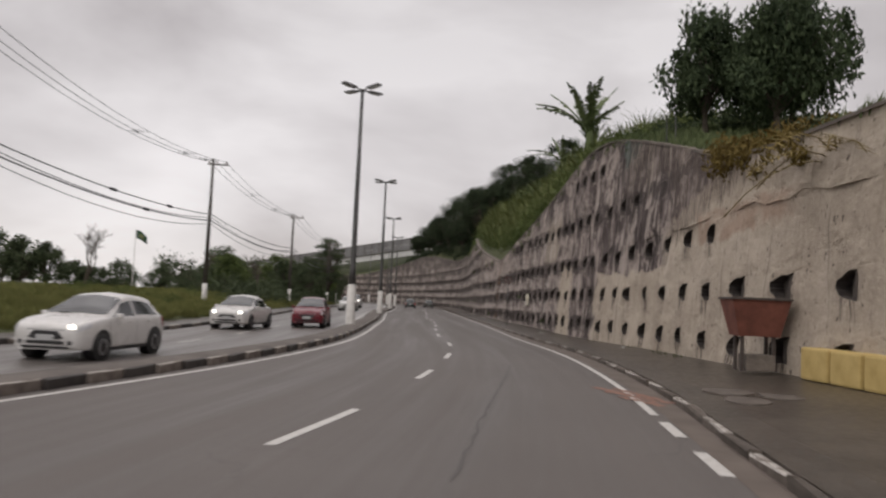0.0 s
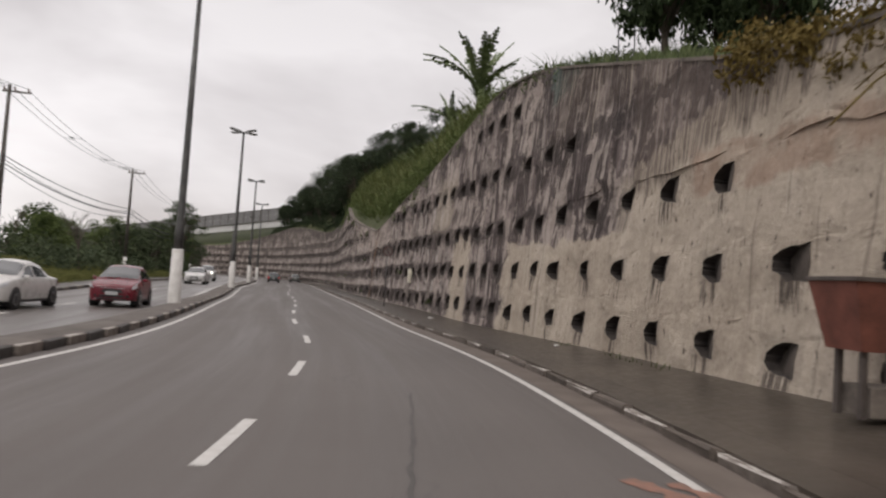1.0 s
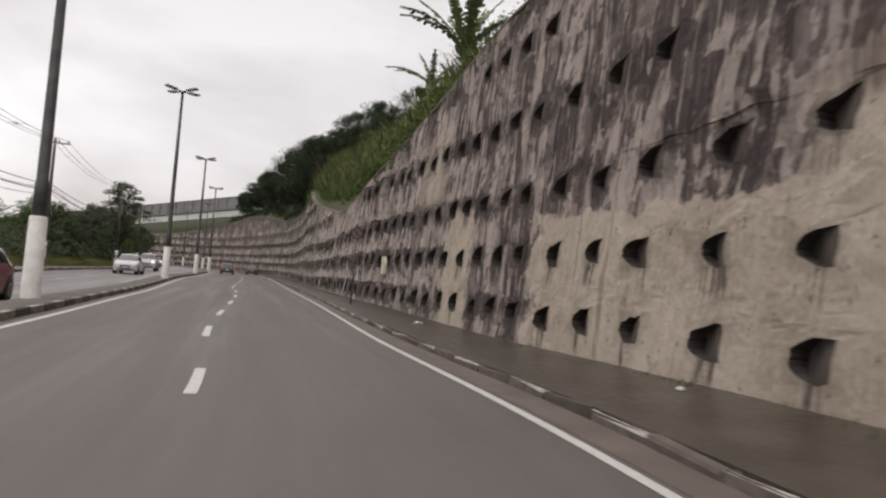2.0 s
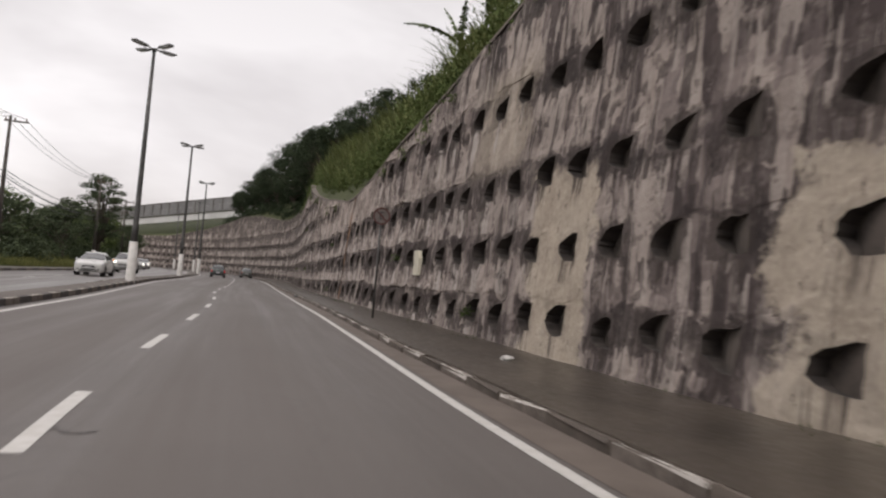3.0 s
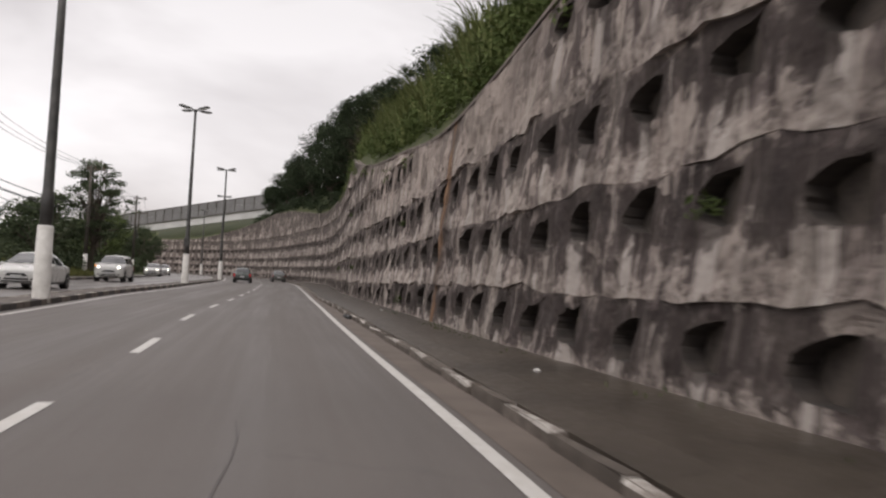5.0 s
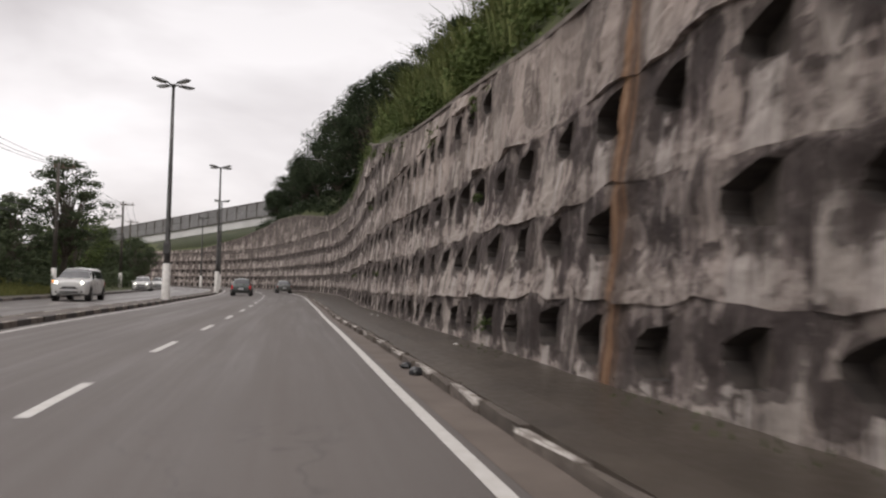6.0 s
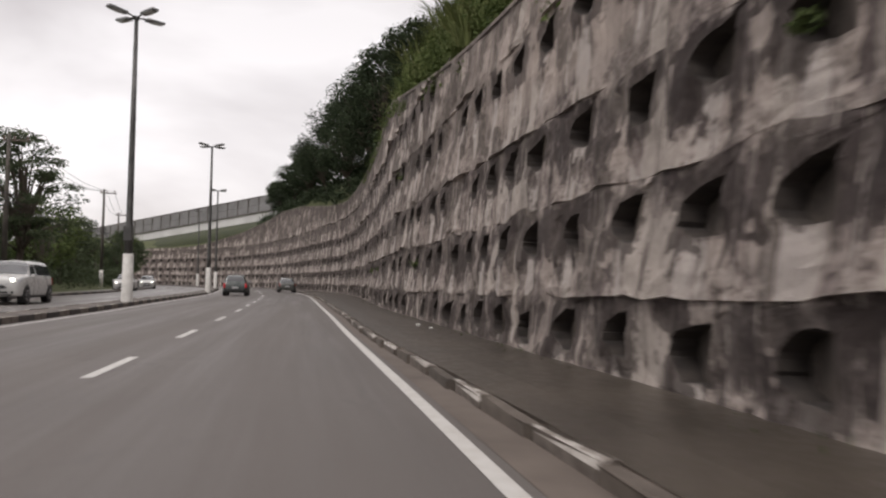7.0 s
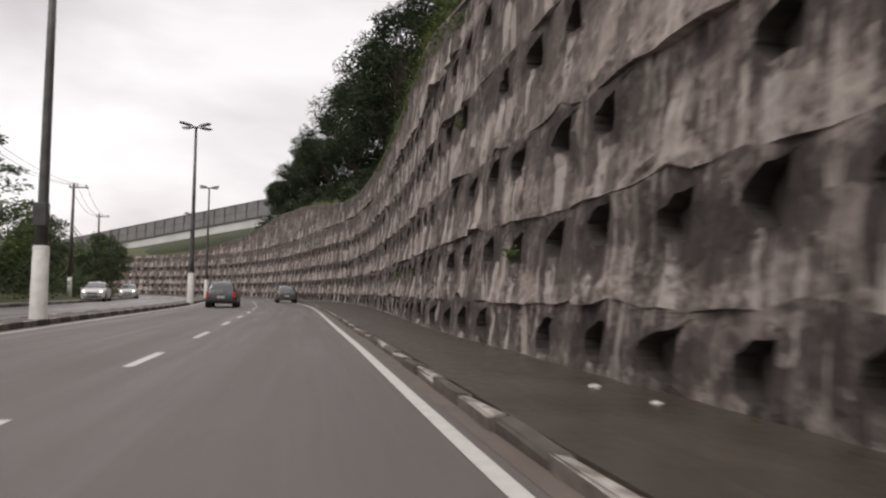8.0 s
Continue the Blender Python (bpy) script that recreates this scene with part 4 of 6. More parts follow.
# rusty planter on a stand, yellow blocks
M_RUST = plain("rusty_red_steel", (0.1, 0.035, 0.025), (0.22, 0.08, 0.055), 0.7, 4.0)
M_RUSTD = plain("dark_grimy_steel", (0.05, 0.04, 0.035), (0.11, 0.09, 0.08), 0.7, 4.0)
M_YEL = plain("faded_yellow_paint", (0.4, 0.29, 0.1), (0.58, 0.43, 0.18), 0.8, 3.0)
bx = empty("steel_bin", pose(9.52, 21.85, 0.33, 0, 0, heading(23)), "rusty red steel bin with flared sides on a short stand", "bin")
hb_ = bmesh.new()
lo_ = [hb_.verts.new((x, y, 0.72)) for x, y in ((-0.42, -0.3), (0.42, -0.3), (0.42, 0.3), (-0.42, 0.3))]
up_ = [hb_.verts.new((x, y, 1.5)) for x, y in ((-0.6, -0.42), (0.6, -0.42), (0.6, 0.42), (-0.6, 0.42))]
hb_.faces.new(lo_[::-1])
for k in range(4):
    hb_.faces.new((lo_[k], lo_[(k + 1) % 4], up_[(k + 1) % 4], up_[k]))
part("hopper", hb_, M_RUST, bx)
for x, y, sx, sy in ((0, -0.43, 1.24, 0.05), (0, 0.43, 1.24, 0.05), (-0.6, 0, 0.05, 0.86), (0.6, 0, 0.05, 0.86)):
    part("rim", box_bm((sx, sy, 0.05), (x, y, 1.5), 0.01), M_RUSTD, bx)
for x in (-0.32, 0.32):
    for y in (-0.2, 0.2):
        part("leg", box_bm((0.07, 0.07, 0.75), (x, y, 0.36), 0.008), M_RUSTD, bx)
part("base_block", box_bm((0.6, 0.5, 0.34), (0.05, 0, 0.17), 0.02), M_COPING, bx, "rough concrete block under the bin")
for k in range(3):
    yb = tagged(part("barrier_block", box_bm((0.55, 0.85, 0.62), (0, 0, 0.31), 0.05), M_YEL), "faded yellow painted concrete block on the pavement", "concrete block", "yellow blocks")
    yb.matrix_world = pose(10.22 + 0.09 * k, 20.25 - 0.92 * k, 0.3, 0, 0, 5)


# ---- cars ----
def paint(name, colour):
    m, n, l, b = material(name, 0.28, 0.0, 0.5)
    v = coords(n, l)
    dirt = tex(n, l, v, 2.2, 5.0, 0.65)
    l.new(mix(n, l, rng(n, l, dirt, 0.45, 0.75, 0.0, 0.3), colour, tuple(c * 0.55 + 0.03 for c in colour)), b.inputs["Base Color"])
    l.new(rng(n, l, dirt, 0.35, 0.7, 0.2, 0.45), b.inputs["Roughness"])
    b.inputs["Coat Weight"].default_value = 0.4
    return m


M_CGLASS = plain("tinted_car_glass", (0.012, 0.014, 0.015), (0.025, 0.028, 0.03), 0.06, 1.0, bumps=0, spec=0.7)
M_SCREEN = plain("grey_reflecting_windscreen", (0.03, 0.032, 0.035), (0.055, 0.057, 0.06), 0.08, 1.0, bumps=0, spec=0.9)
M_TRIM = plain("black_plastic_trim", (0.012, 0.012, 0.012), (0.03, 0.03, 0.03), 0.5, 8.0)
M_CHROME = plain("dull_alloy", (0.25, 0.25, 0.26), (0.4, 0.4, 0.41), 0.3, 8.0, metal=0.9)
M_PLATE = plain("grey_plate", (0.35, 0.35, 0.35), (0.5, 0.5, 0.5), 0.5, 20.0)
M_HEAD = glow("headlight_on", (1.0, 0.95, 0.85), 5.0)
M_HEADOFF = plain("headlight_glass", (0.4, 0.4, 0.42), (0.6, 0.6, 0.62), 0.1, 8.0, bumps=0)
M_TAIL = glow("tail_light_on", (0.5, 0.012, 0.02), 0.14)
M_TAILOFF = plain("tail_light_red", (0.2, 0.01, 0.012), (0.32, 0.02, 0.02), 0.15, 8.0, bumps=0)
M_INDIC = glow("indicator_amber", (1.0, 0.35, 0.05), 2.0)


def car(name, label, m, colour, L=3.9, Wd=1.7, H=1.48, kind="hatch", lights=True, clear=0.2, rear_lit=False, indicator=False, near_only=False, big_grille=False):
    """A car standing still; local +y is forward, its origin on the road under its middle."""
    e = empty(name, m, label, "car", "cars")
    body_m = paint(name + "_paint", colour)
    hw, front, rear = Wd / 2, L / 2, -L / 2
    belt = H * 0.63
    nose = H * 0.44
    cowl = H * 0.655
    # distance behind the nose: top height, half width, lower edge, half width of the roof
    end = {"hatch": [(L - 1.0, H - 0.035), (L - 0.62, H - 0.11), (L - 0.34, H * 0.8), (L - 0.12, belt + 0.0), (L - 0.03, belt - 0.13), (L, nose)],
           "wagon": [(L - 1.0, H - 0.02), (L - 0.4, H - 0.07), (L - 0.26, H * 0.87), (L - 0.1, belt + 0.0), (L - 0.03, belt - 0.13), (L, nose)],
           "suv": [(L - 1.0, H - 0.015), (L - 0.4, H - 0.06), (L - 0.26, H * 0.87), (L - 0.1, belt + 0.0), (L - 0.03, belt - 0.13), (L, nose)],
           "sedan": [(L - 1.75, H - 0.03), (L - 1.35, H - 0.12), (L - 0.85, belt + 0.1), (L - 0.6, belt + 0.05), (L - 0.1, belt + 0.01), (L - 0.03, belt - 0.12), (L, nose)]}[kind]
    tall = 0.1 if kind == "suv" else 0.0
    tops = [(0, nose), (0.02, nose + 0.08 + tall * 0.5), (0.06, nose + 0.13 + tall), (0.14, nose + 0.17 + tall), (0.3, nose + 0.215 + tall), (0.6, cowl - 0.04), (0.95, cowl), (1.2, cowl + 0.17), (1.5, H - 0.2), (1.72, H - 0.09), (1.95, H - 0.035), (2.3, H)] + end
    wide = [(0, 0.7), (0.03, 0.81), (0.09, 0.89), (0.2, 0.95), (0.4, 0.985), (0.7, 1.0), (L - 0.8, 1.0), (L - 0.35, 0.97), (L - 0.12, 0.92), (L - 0.03, 0.84), (L, 0.74)]
    roof = [(0, 0.9), (0.7, 0.9), (0.95, 0.87), (1.3, 0.8), (1.7, 0.715), (2.2, 0.71), (L - 0.9 if kind != "sedan" else L - 1.7, 0.71), (L - 0.3 if kind != "sedan" else L - 0.8, 0.76 if kind != "sedan" else 0.84), (L, 0.86)]
    under = [(0, clear + 0.1), (0.08, clear + 0.02), (0.3, clear), (L - 0.3, clear), (L - 0.06, clear + 0.06), (L, clear + 0.14)]

    def curve(pts, d):
        return float(np.interp(d, [p[0] for p in pts], [p[1] for p in pts]))

    def shell(d, u, out=0.0):
        """The skin d behind the nose, u from the sill (0) up and over to the middle (1); u < 0 on the other side."""
        sx, u = (1 if u >= 0 else -1), abs(u)
        zt, w, zb = curve(tops, d), hw * curve(wide, d), curve(under, d)
        wt = w * curve(roof, d)
        b_ = min(belt, zt - 0.05)
        h = b_ - zb
        pu = [0, 0.08, 0.2, 0.34, 0.48, 0.56, 0.60, 0.86, 0.93, 1.0]
        px_ = [0.88 * w, 0.965 * w, 0.99 * w, w, 0.995 * w, 0.965 * w, 0.945 * w, wt, wt * 0.91, 0.0]
        t_ = zt - b_
        pz_ = [zb, zb + 0.07 * h, zb + 0.25 * h, zb + 0.5 * h, zb + 0.8 * h, zb + 0.96 * h, b_, b_ + max(0.72 * t_, t_ - 0.1), zt - min(0.025, 0.2 * t_), zt + 0.022]
        return Vector((sx * (np.interp(u, pu, px_) + (out if 0.05 < u < 0.9 else 0.0)), front - d, np.interp(u, pu, pz_) + (out if u >= 0.86 else 0.0)))

    def patch(d_of, u0, u1, nd, nu, out):
        """A panel lying on the skin; d_of(f) gives its two ends at f between u0 and u1."""
        bm = bmesh.new()
        g = []
        for i in range(nu + 1):
            f = i / nu
            a, b = d_of(f)
            g.append([bm.verts.new(shell(a + (b - a) * q / nd, u0 + (u1 - u0) * f, out)) for q in range(nd + 1)])
        for i in range(nu):
            for q in range(nd):
                bm.faces.new((g[i][q], g[i][q + 1], g[i + 1][q + 1], g[i + 1][q]))
        return bm

    ds = sorted(set([0, 0.01, 0.02, 0.035, 0.06, 0.09, 0.14, 0.2, 0.3, 0.4, 0.5, 0.6, 0.75, 0.9, 0.95, 1.05, 1.2, 1.35, 1.5, 1.62, 1.72, 1.84, 1.95, 2.1, 2.3] + [p[0] for p in end] + [L - 0.2, L - 0.015]))
    us = [0, 0.08, 0.14, 0.2, 0.34, 0.48, 0.56, 0.60, 0.68, 0.78, 0.86, 0.93, 0.965, 1.0]
    bm = bmesh.new()
    rings = []
    for d in ds:
        rings.append([bm.verts.new(shell(d, u)) for u in us] + [bm.verts.new(shell(d, -u)) for u in us[-2::-1]])
    nr = len(rings[0])
    for a, b in zip(rings, rings[1:]):
        for k in range(nr):
            bm.faces.new((a[k], a[(k + 1) % nr], b[(k + 1) % nr], b[k]))
    bm.faces.new(rings[0][::-1])
    bm.faces.new(rings[-1])
    part("body", bm, body_m, e, "", True)
    # glass
    for nm, da, db in (("windscreen", 1.0, 1.78), ("rear_window", end[1][0] + 0.05, end[3][0] - 0.03 if kind != "sedan" else end[2][0] - 0.03)):
        bm = bmesh.new()
        g = []
        for f in np.linspace(-1, 1, 13):
            u = (1 if f >= 0 else -1) * (1 - 0.13 * abs(f))
            g.append([bm.verts.new(shell(d, u, 0.012)) for d in np.linspace(da + 0.05 * f * f, db, 9)])
        for a, b in zip(g, g[1:]):
            for q in range(8):
                bm.faces.new((a[q], a[q + 1], b[q + 1], b[q]))
        part(nm, bm, M_SCREEN, e, "dark reflecting glass", True)
    post = 2.15 if kind != "sedan" else 2.12
    back_lo, back_hi = {"hatch": (L - 0.42, L - 0.74), "wagon": (L - 0.3, L - 0.42), "suv": (L - 0.32, L - 0.44), "sedan": (L - 0.95, L - 1.42)}[kind]
    for sx in (1, -1):
        part("side_window", patch(lambda f: (1.14 + 0.56 * f, post - 0.03), 0.625 * sx, 0.835 * sx, 6, 5, 0.006), M_CGLASS, e, "dark tinted side window", True)
        part("side_window", patch(lambda f: (post + 0.06, back_lo + (back_hi - back_lo) * f), (0.625 if kind != "hatch" else 0.635) * sx, 0.83 * sx, 6, 5, 0.006), M_CGLASS, e, "dark tinted side window", True)
        # panel gaps of the doors
        for d in (1.02, post + 0.02):
            part("door_gap", patch(lambda f: (d, d + 0.014), 0.14 * sx, 0.6 * sx, 1, 6, 0.003), M_TRIM, e)
        mir = part("mirror", box_bm((0.17, 0.1, 0.12), (sx * (hw + 0.06), front - 1.28, belt + 0.04), 0.04), body_m, e)
        part("mirror_glass", box_bm((0.13, 0.01, 0.09), (sx * (hw + 0.06), front - 1.335, belt + 0.04)), M_CHROME, mir)
        part("sill", box_bm((0.05, L * 0.5, 0.08), (sx * hw * 0.955, 0, clear + 0.03), 0.015), M_TRIM, e)
        for d in (1.85, 2.75):
            part("door_handle", box_bm((0.03, 0.17, 0.03), (sx * hw * 1.0, front - d, belt - 0.1), 0.01), body_m, e)
        # lamps wrap round the corners of the nose
        lit = lights and not (near_only and sx == 1)
        part("headlight", patch(lambda f: (0.035 + 0.05 * f, 0.42 - 0.1 * (1 - f)), 0.50 * sx, 0.66 * sx, 8, 4, 0.008), M_HEADOFF, e, "clear swept-back headlight", True)
        if lit:
            part("headlight_beam", tube_bm([(sx * hw * 0.66, front - 0.14, nose + 0.09 + tall), (sx * hw * 0.67, front - 0.015, nose + 0.08 + tall)], [0.05, 0.07], 12), M_HEAD, e, "lit headlight reflector")
        part("fog_lamp", tube_bm([(sx * hw * 0.66, front - 0.1, clear + 0.2), (sx * hw * 0.66, front + 0.004, clear + 0.2)], [0.06, 0.05], 10), M_TRIM, e)
        if kind in ("hatch", "sedan"):
            part("tail_light", patch(lambda f: (L - 0.3, L - 0.03), 0.42 * sx, 0.585 * sx, 5, 4, 0.008), M_TAIL if rear_lit else M_TAILOFF, e, "red tail light", True)
        else:
            part("tail_light", box_bm((0.14, 0.1, 0.3), (sx * hw * 0.86, rear + 0.06, belt - 0.2), 0.03, (0, 0, sx * 12)), M_TAIL if rear_lit else M_TAILOFF, e, "red tail light")
        if indicator and sx == 1:
            part("indicator", box_bm((0.1, 0.06, 0.09), (sx * hw * 0.86, front - 0.16, nose + 0.14 + tall), 0.02, (0, 0, -sx * 40)), M_INDIC, e, "glowing amber indicator")
        # wheels in dark arches
        for y in (front - 0.76, rear + 0.68):
            r = 0.295 if kind != "suv" else 0.35
            part("wheel_arch", tube_bm([(sx * (hw - 0.25), y, r + 0.03), (sx * (hw + 0.004), y, r + 0.03)], r + 0.055, 24), M_TRIM, e)
            ty_ = part("wheel", tube_bm([(sx * (hw - 0.2), y, r), (sx * (hw - 0.18), y, r), (sx * (hw - 0.0), y, r), (sx * (hw + 0.022), y, r)], [r * 0.9, r, r, r * 0.9], 24), M_BLACK, e, "black tyre", True)
            part("rim", tube_bm([(sx * (hw + 0.012), y, r), (sx * (hw + 0.024), y, r), (sx * (hw + 0.018), y, r)], [r * 0.66, r * 0.62, r * 0.2], 16), M_CHROME, ty_, "grey wheel cover")
    # face: upper slot, main grille, lower intake
    gh = 0.15 if big_grille else 0.11
    bm = bmesh.new()
    lo_, hi_ = [], []
    for f in np.linspace(-1, 1, 13):
        x = f * hw * 0.56
        dz = gh * math.sqrt(max(0.0, 1 - 0.85 * f ** 4))
        yy = front + 0.022 - 0.03 * f * f
        lo_.append([bm.verts.new((x, yy - 0.0, nose - 0.06 - dz * 0.8)), bm.verts.new((x, yy - 0.06, nose - 0.06 - dz * 0.8))])
        hi_.append([bm.verts.new((x, yy - 0.012, nose - 0.06 + dz * 0.4)), bm.verts.new((x, yy - 0.1, nose - 0.06 + dz * 0.4))])
    for a in range(12):
        bm.faces.new((lo_[a][0], lo_[a + 1][0], hi_[a + 1][0], hi_[a][0]))
        bm.faces.new((hi_[a][0], hi_[a + 1][0], hi_[a + 1][1], hi_[a][1]))
        bm.faces.new((lo_[a][1], lo_[a + 1][1], lo_[a + 1][0], lo_[a][0]))
    part("grille", bm, M_TRIM, e, "black rounded grille")
    part("grille_bar", box_bm((hw * 1.0, 0.03, 0.022), (0, front - 0.015, nose + 0.02), 0.008), M_CHROME, e, "chrome grille bar")
    part("lower_intake", box_bm((Wd * 0.5, 0.07, 0.07), (0, front - 0.01, clear + 0.2), 0.025), M_TRIM, e)
    part("front_lip", box_bm((Wd * 0.62, 0.1, 0.05), (0, front - 0.03, clear + 0.1), 0.02), M_TRIM, e)
    part("number_plate", box_bm((0.4, 0.015, 0.12), (0, front + 0.02, clear + 0.3), 0.003), M_PLATE, e, "plain grey number plate")
    part("number_plate", box_bm((0.4, 0.02, 0.13), (0, rear - 0.008, H * 0.4), 0.003), M_PLATE, e, "plain grey number plate")
    part("rear_bumper", box_bm((Wd * 0.82, 0.12, 0.2), (0, rear + 0.03, clear + 0.19), 0.05), M_TRIM if kind in ("wagon", "suv") else body_m, e)
    part("wiper", box_bm((0.55, 0.015, 0.015), (0.1, front - 0.99, cowl + 0.045), 0, (0, -3, 0)), M_TRIM, e)
    return e


car("hatchback", "white small hatchback with lit headlights on the opposite carriageway", pose(-5.25, 23.5, -0.145, 0, 0, 180 - 5), (0.6, 0.585, 0.57), 3.75, 1.68, 1.46, "hatch", True, near_only=True, big_grille=True)
car("sedan", "white compact sedan with both headlights lit", pose(-6.3, 39.3, -0.145, 0, 0, 180 - 2), (0.56, 0.545, 0.525), 4.2, 1.7, 1.47, "sedan", True)
car("small_car", "small red hatchback driving in the inner oncoming lane", pose(-3.95, 43.6, -0.145, 0, 0, 180 + 3), (0.13, 0.006, 0.016), 3.6, 1.62, 1.5, "hatch", False)
car("sedan", "white sedan with dark lower grille beside the median", pose(-7.3, 81.5, 0.005, 0, 0, 180 + 3), (0.55, 0.545, 0.53), 4.3, 1.72, 1.47, "sedan", False)
car("pickup", "white sport utility vehicle with bright headlights and amber indicator", pose(-9.3, 101.0, 0.005, 0, 0, 180 + 5), (0.52, 0.515, 0.5), 4.5, 1.82, 1.75, "suv", True, 0.28, indicator=True)
car("sedan", "white sedan approaching round the bend with headlights on", pose(-15.0, 139.0, 0.005, 0, 0, 180 + 9), (0.55, 0.545, 0.53), 4.3, 1.75, 1.5, "sedan", True)
car("hatchback", "white hatchback farther round the bend with headlights on", pose(-17.6, 158.0, 0.005, 0, 0, 180 + 11), (0.54, 0.535, 0.52), 3.9, 1.7, 1.5, "hatch", True)
car("wagon", "dark green older estate car with red tail lights seen from behind", pose(-3.1, 122.5, 0.005, 0, 0, heading(122)), (0.05, 0.06, 0.056), 4.0, 1.66, 1.45, "wagon", False, rear_lit=True)
car("hatchback", "grey-green hatchback ahead in the outer lane seen from behind", pose(-0.7, 141.0, 0.005, 0, 0, heading(141)), (0.06, 0.062, 0.055), 3.8, 1.62, 1.42, "hatch", False)


# ---- plants ----
def leaves(centres, radii, per, size, rnd, squash=0.75, droop=0.0):
    """Many small folded leaves round clump centres."""
    vs, fs = [], []
    for c, r in zip(centres, radii):
        for _ in range(per):
            d = rnd.normal(size=3)
            d /= np.linalg.norm(d) + 1e-6
            p = np.array(c) + d * r * (rnd.random() ** 0.45) * np.array((1, 1, squash))
            a = rnd.normal(size=3)
            a[2] = a[2] * 0.5 - droop
            a /= np.linalg.norm(a) + 1e-6
            b = np.cross(a, rnd.normal(size=3))
            b /= np.linalg.norm(b) + 1e-6
            q = size * (0.55 + 0.9 * rnd.random())
            i = len(vs)
            fold = np.cross(a, b) * q * 0.12
            vs += [p - a * q * 0.5, p + b * q * 0.2 + fold, p + a * q * 0.5, p - b * q * 0.2 + fold]
            fs += [(i, i + 1, i + 2), (i, i + 2, i + 3)]
    return vs, fs


def tree(base, height, spread, mat, seed, label, name="tree", leaf=0.34, clumps=26, per=70, trunk_share=0.4, lean=0.0, droop=0.0, squash=0.75):
    rnd = np.random.default_rng(seed)
    e = empty(name, pose(*base), label, "tree", "trees")
    top = height * trunk_share
    bm = tube_bm([(0, 0, -0.3), (0.05 * lean, 0, top * 0.3), (0.3 * lean, 0.1, top * 0.7), (0.6 * lean, 0.1, top), (0.8 * lean, 0.1, height * 0.75)], [height * 0.032, height * 0.025, height * 0.02, height * 0.016, height * 0.006], 8)
    cs, rs = [], []
    for k in range(clumps):
        ang, u = 2 * math.pi * rnd.random(), rnd.random()
        z = top * 0.85 + (height - top * 0.85) * (0.08 + 0.84 * u)
        f = math.sqrt(max(0.05, 1 - (2 * u - 0.85) ** 2 * 0.75))
        r = spread * f * (0.35 + 0.6 * rnd.random())
        c = (0.7 * lean + r * math.cos(ang), r * math.sin(ang), z)
        cs.append(c)
        rs.append(spread * (0.2 + 0.2 * rnd.random()))
        if k % 2 == 0:
            s0 = Vector((0.5 * lean, 0.1, top * (0.7 + 0.4 * rnd.random())))
            tube_bm([s0, s0.lerp(Vector(c), 0.5) + Vector((0, 0, 0.1 * height * rnd.random())), c], [height * 0.011, height * 0.007, height * 0.002], 5, bm, False)
    part("trunk", bm, M_BARK, e, "grey-brown trunk and limbs")
    vs, fs = leaves(cs, rs, per, leaf, rnd, squash, droop)
    mesh_object("crown", vs, fs, mat, e)
    return e


def bare_tree(base, height, seed, label):
    rnd = np.random.default_rng(seed)
    e = empty("bare_tree", pose(*base), label, "tree", "trees")
    bm = bmesh.new()

    def grow(p, d, l, r, n):
        q = p + d * l
        tube_bm([p, p.lerp(q, 0.5) + Vector(rnd.normal(size=3)) * l * 0.05, q], [r, r * 0.8, r * 0.55], 5, bm, False)
        if n:
            for _ in range(3 if n > 1 else 4):
                dd = (d + Vector(rnd.normal(size=3)) * 0.42 + Vector((0, 0, 0.12))).normalized()
                grow(p.lerp(q, 0.55 + 0.45 * rnd.random()), dd, l * (0.55 + 0.2 * rnd.random()), r * 0.55, n - 1)

    grow(Vector((0, 0, -0.2)), Vector((0.05, 0, 1)), height * 0.42, height * 0.022, 4)
    part("trunk", bm, M_BARK, e)
    return e


# trees along the far side of the road
LEFT = [(-19.5, 80, 5.0, 2.6), (-22, 86, 6.0, 3.0), (-16.8, 93, 5.4, 2.5), (-19, 100, 6.4, 3.0), (-16.2, 107, 6.2, 2.8), (-18.5, 115, 7.0, 3.0), (-17.8, 128, 7.0, 3.0), (-20, 137, 7.5, 3.3), (-22, 146, 7.2, 3.2), (-26, 157, 8.0, 3.5), (-31, 168, 8.0, 3.8), (-38, 182, 8.0, 4.0), (-28, 108, 6.5, 3.4), (-30, 128, 7.0, 3.6), (-48, 196, 8.5, 4.2), (-24, 95, 5.6, 2.8), (-23, 122, 6.5, 3.2), (-27, 140, 7, 3.4), (-25.5, 178, 7.5, 3.2), (-22.8, 168, 7.0, 2.8), (-29.5, 187, 8, 3.4), (-35, 195, 8, 3.5), (-20.5, 158, 6.5, 2.6)]
for k, (x, y, h, r) in enumerate(LEFT):
    tree((x, y, 0.2), h, r, M_LEAF4 if k % 3 else M_LEAF2, 100 + k, "dark green roadside tree with uneven crown beside the grass bank", leaf=0.3, clumps=34, per=85, trunk_share=0.25, lean=0.6 * ((k % 3) - 1))
tree((-15.6, 117, 0.2), 10.4, 3.1, M_LEAF4, 171, "tall dark roadside tree with airy layered crown", leaf=0.24, clumps=64, per=120, trunk_share=0.3, lean=0.4, squash=0.4)
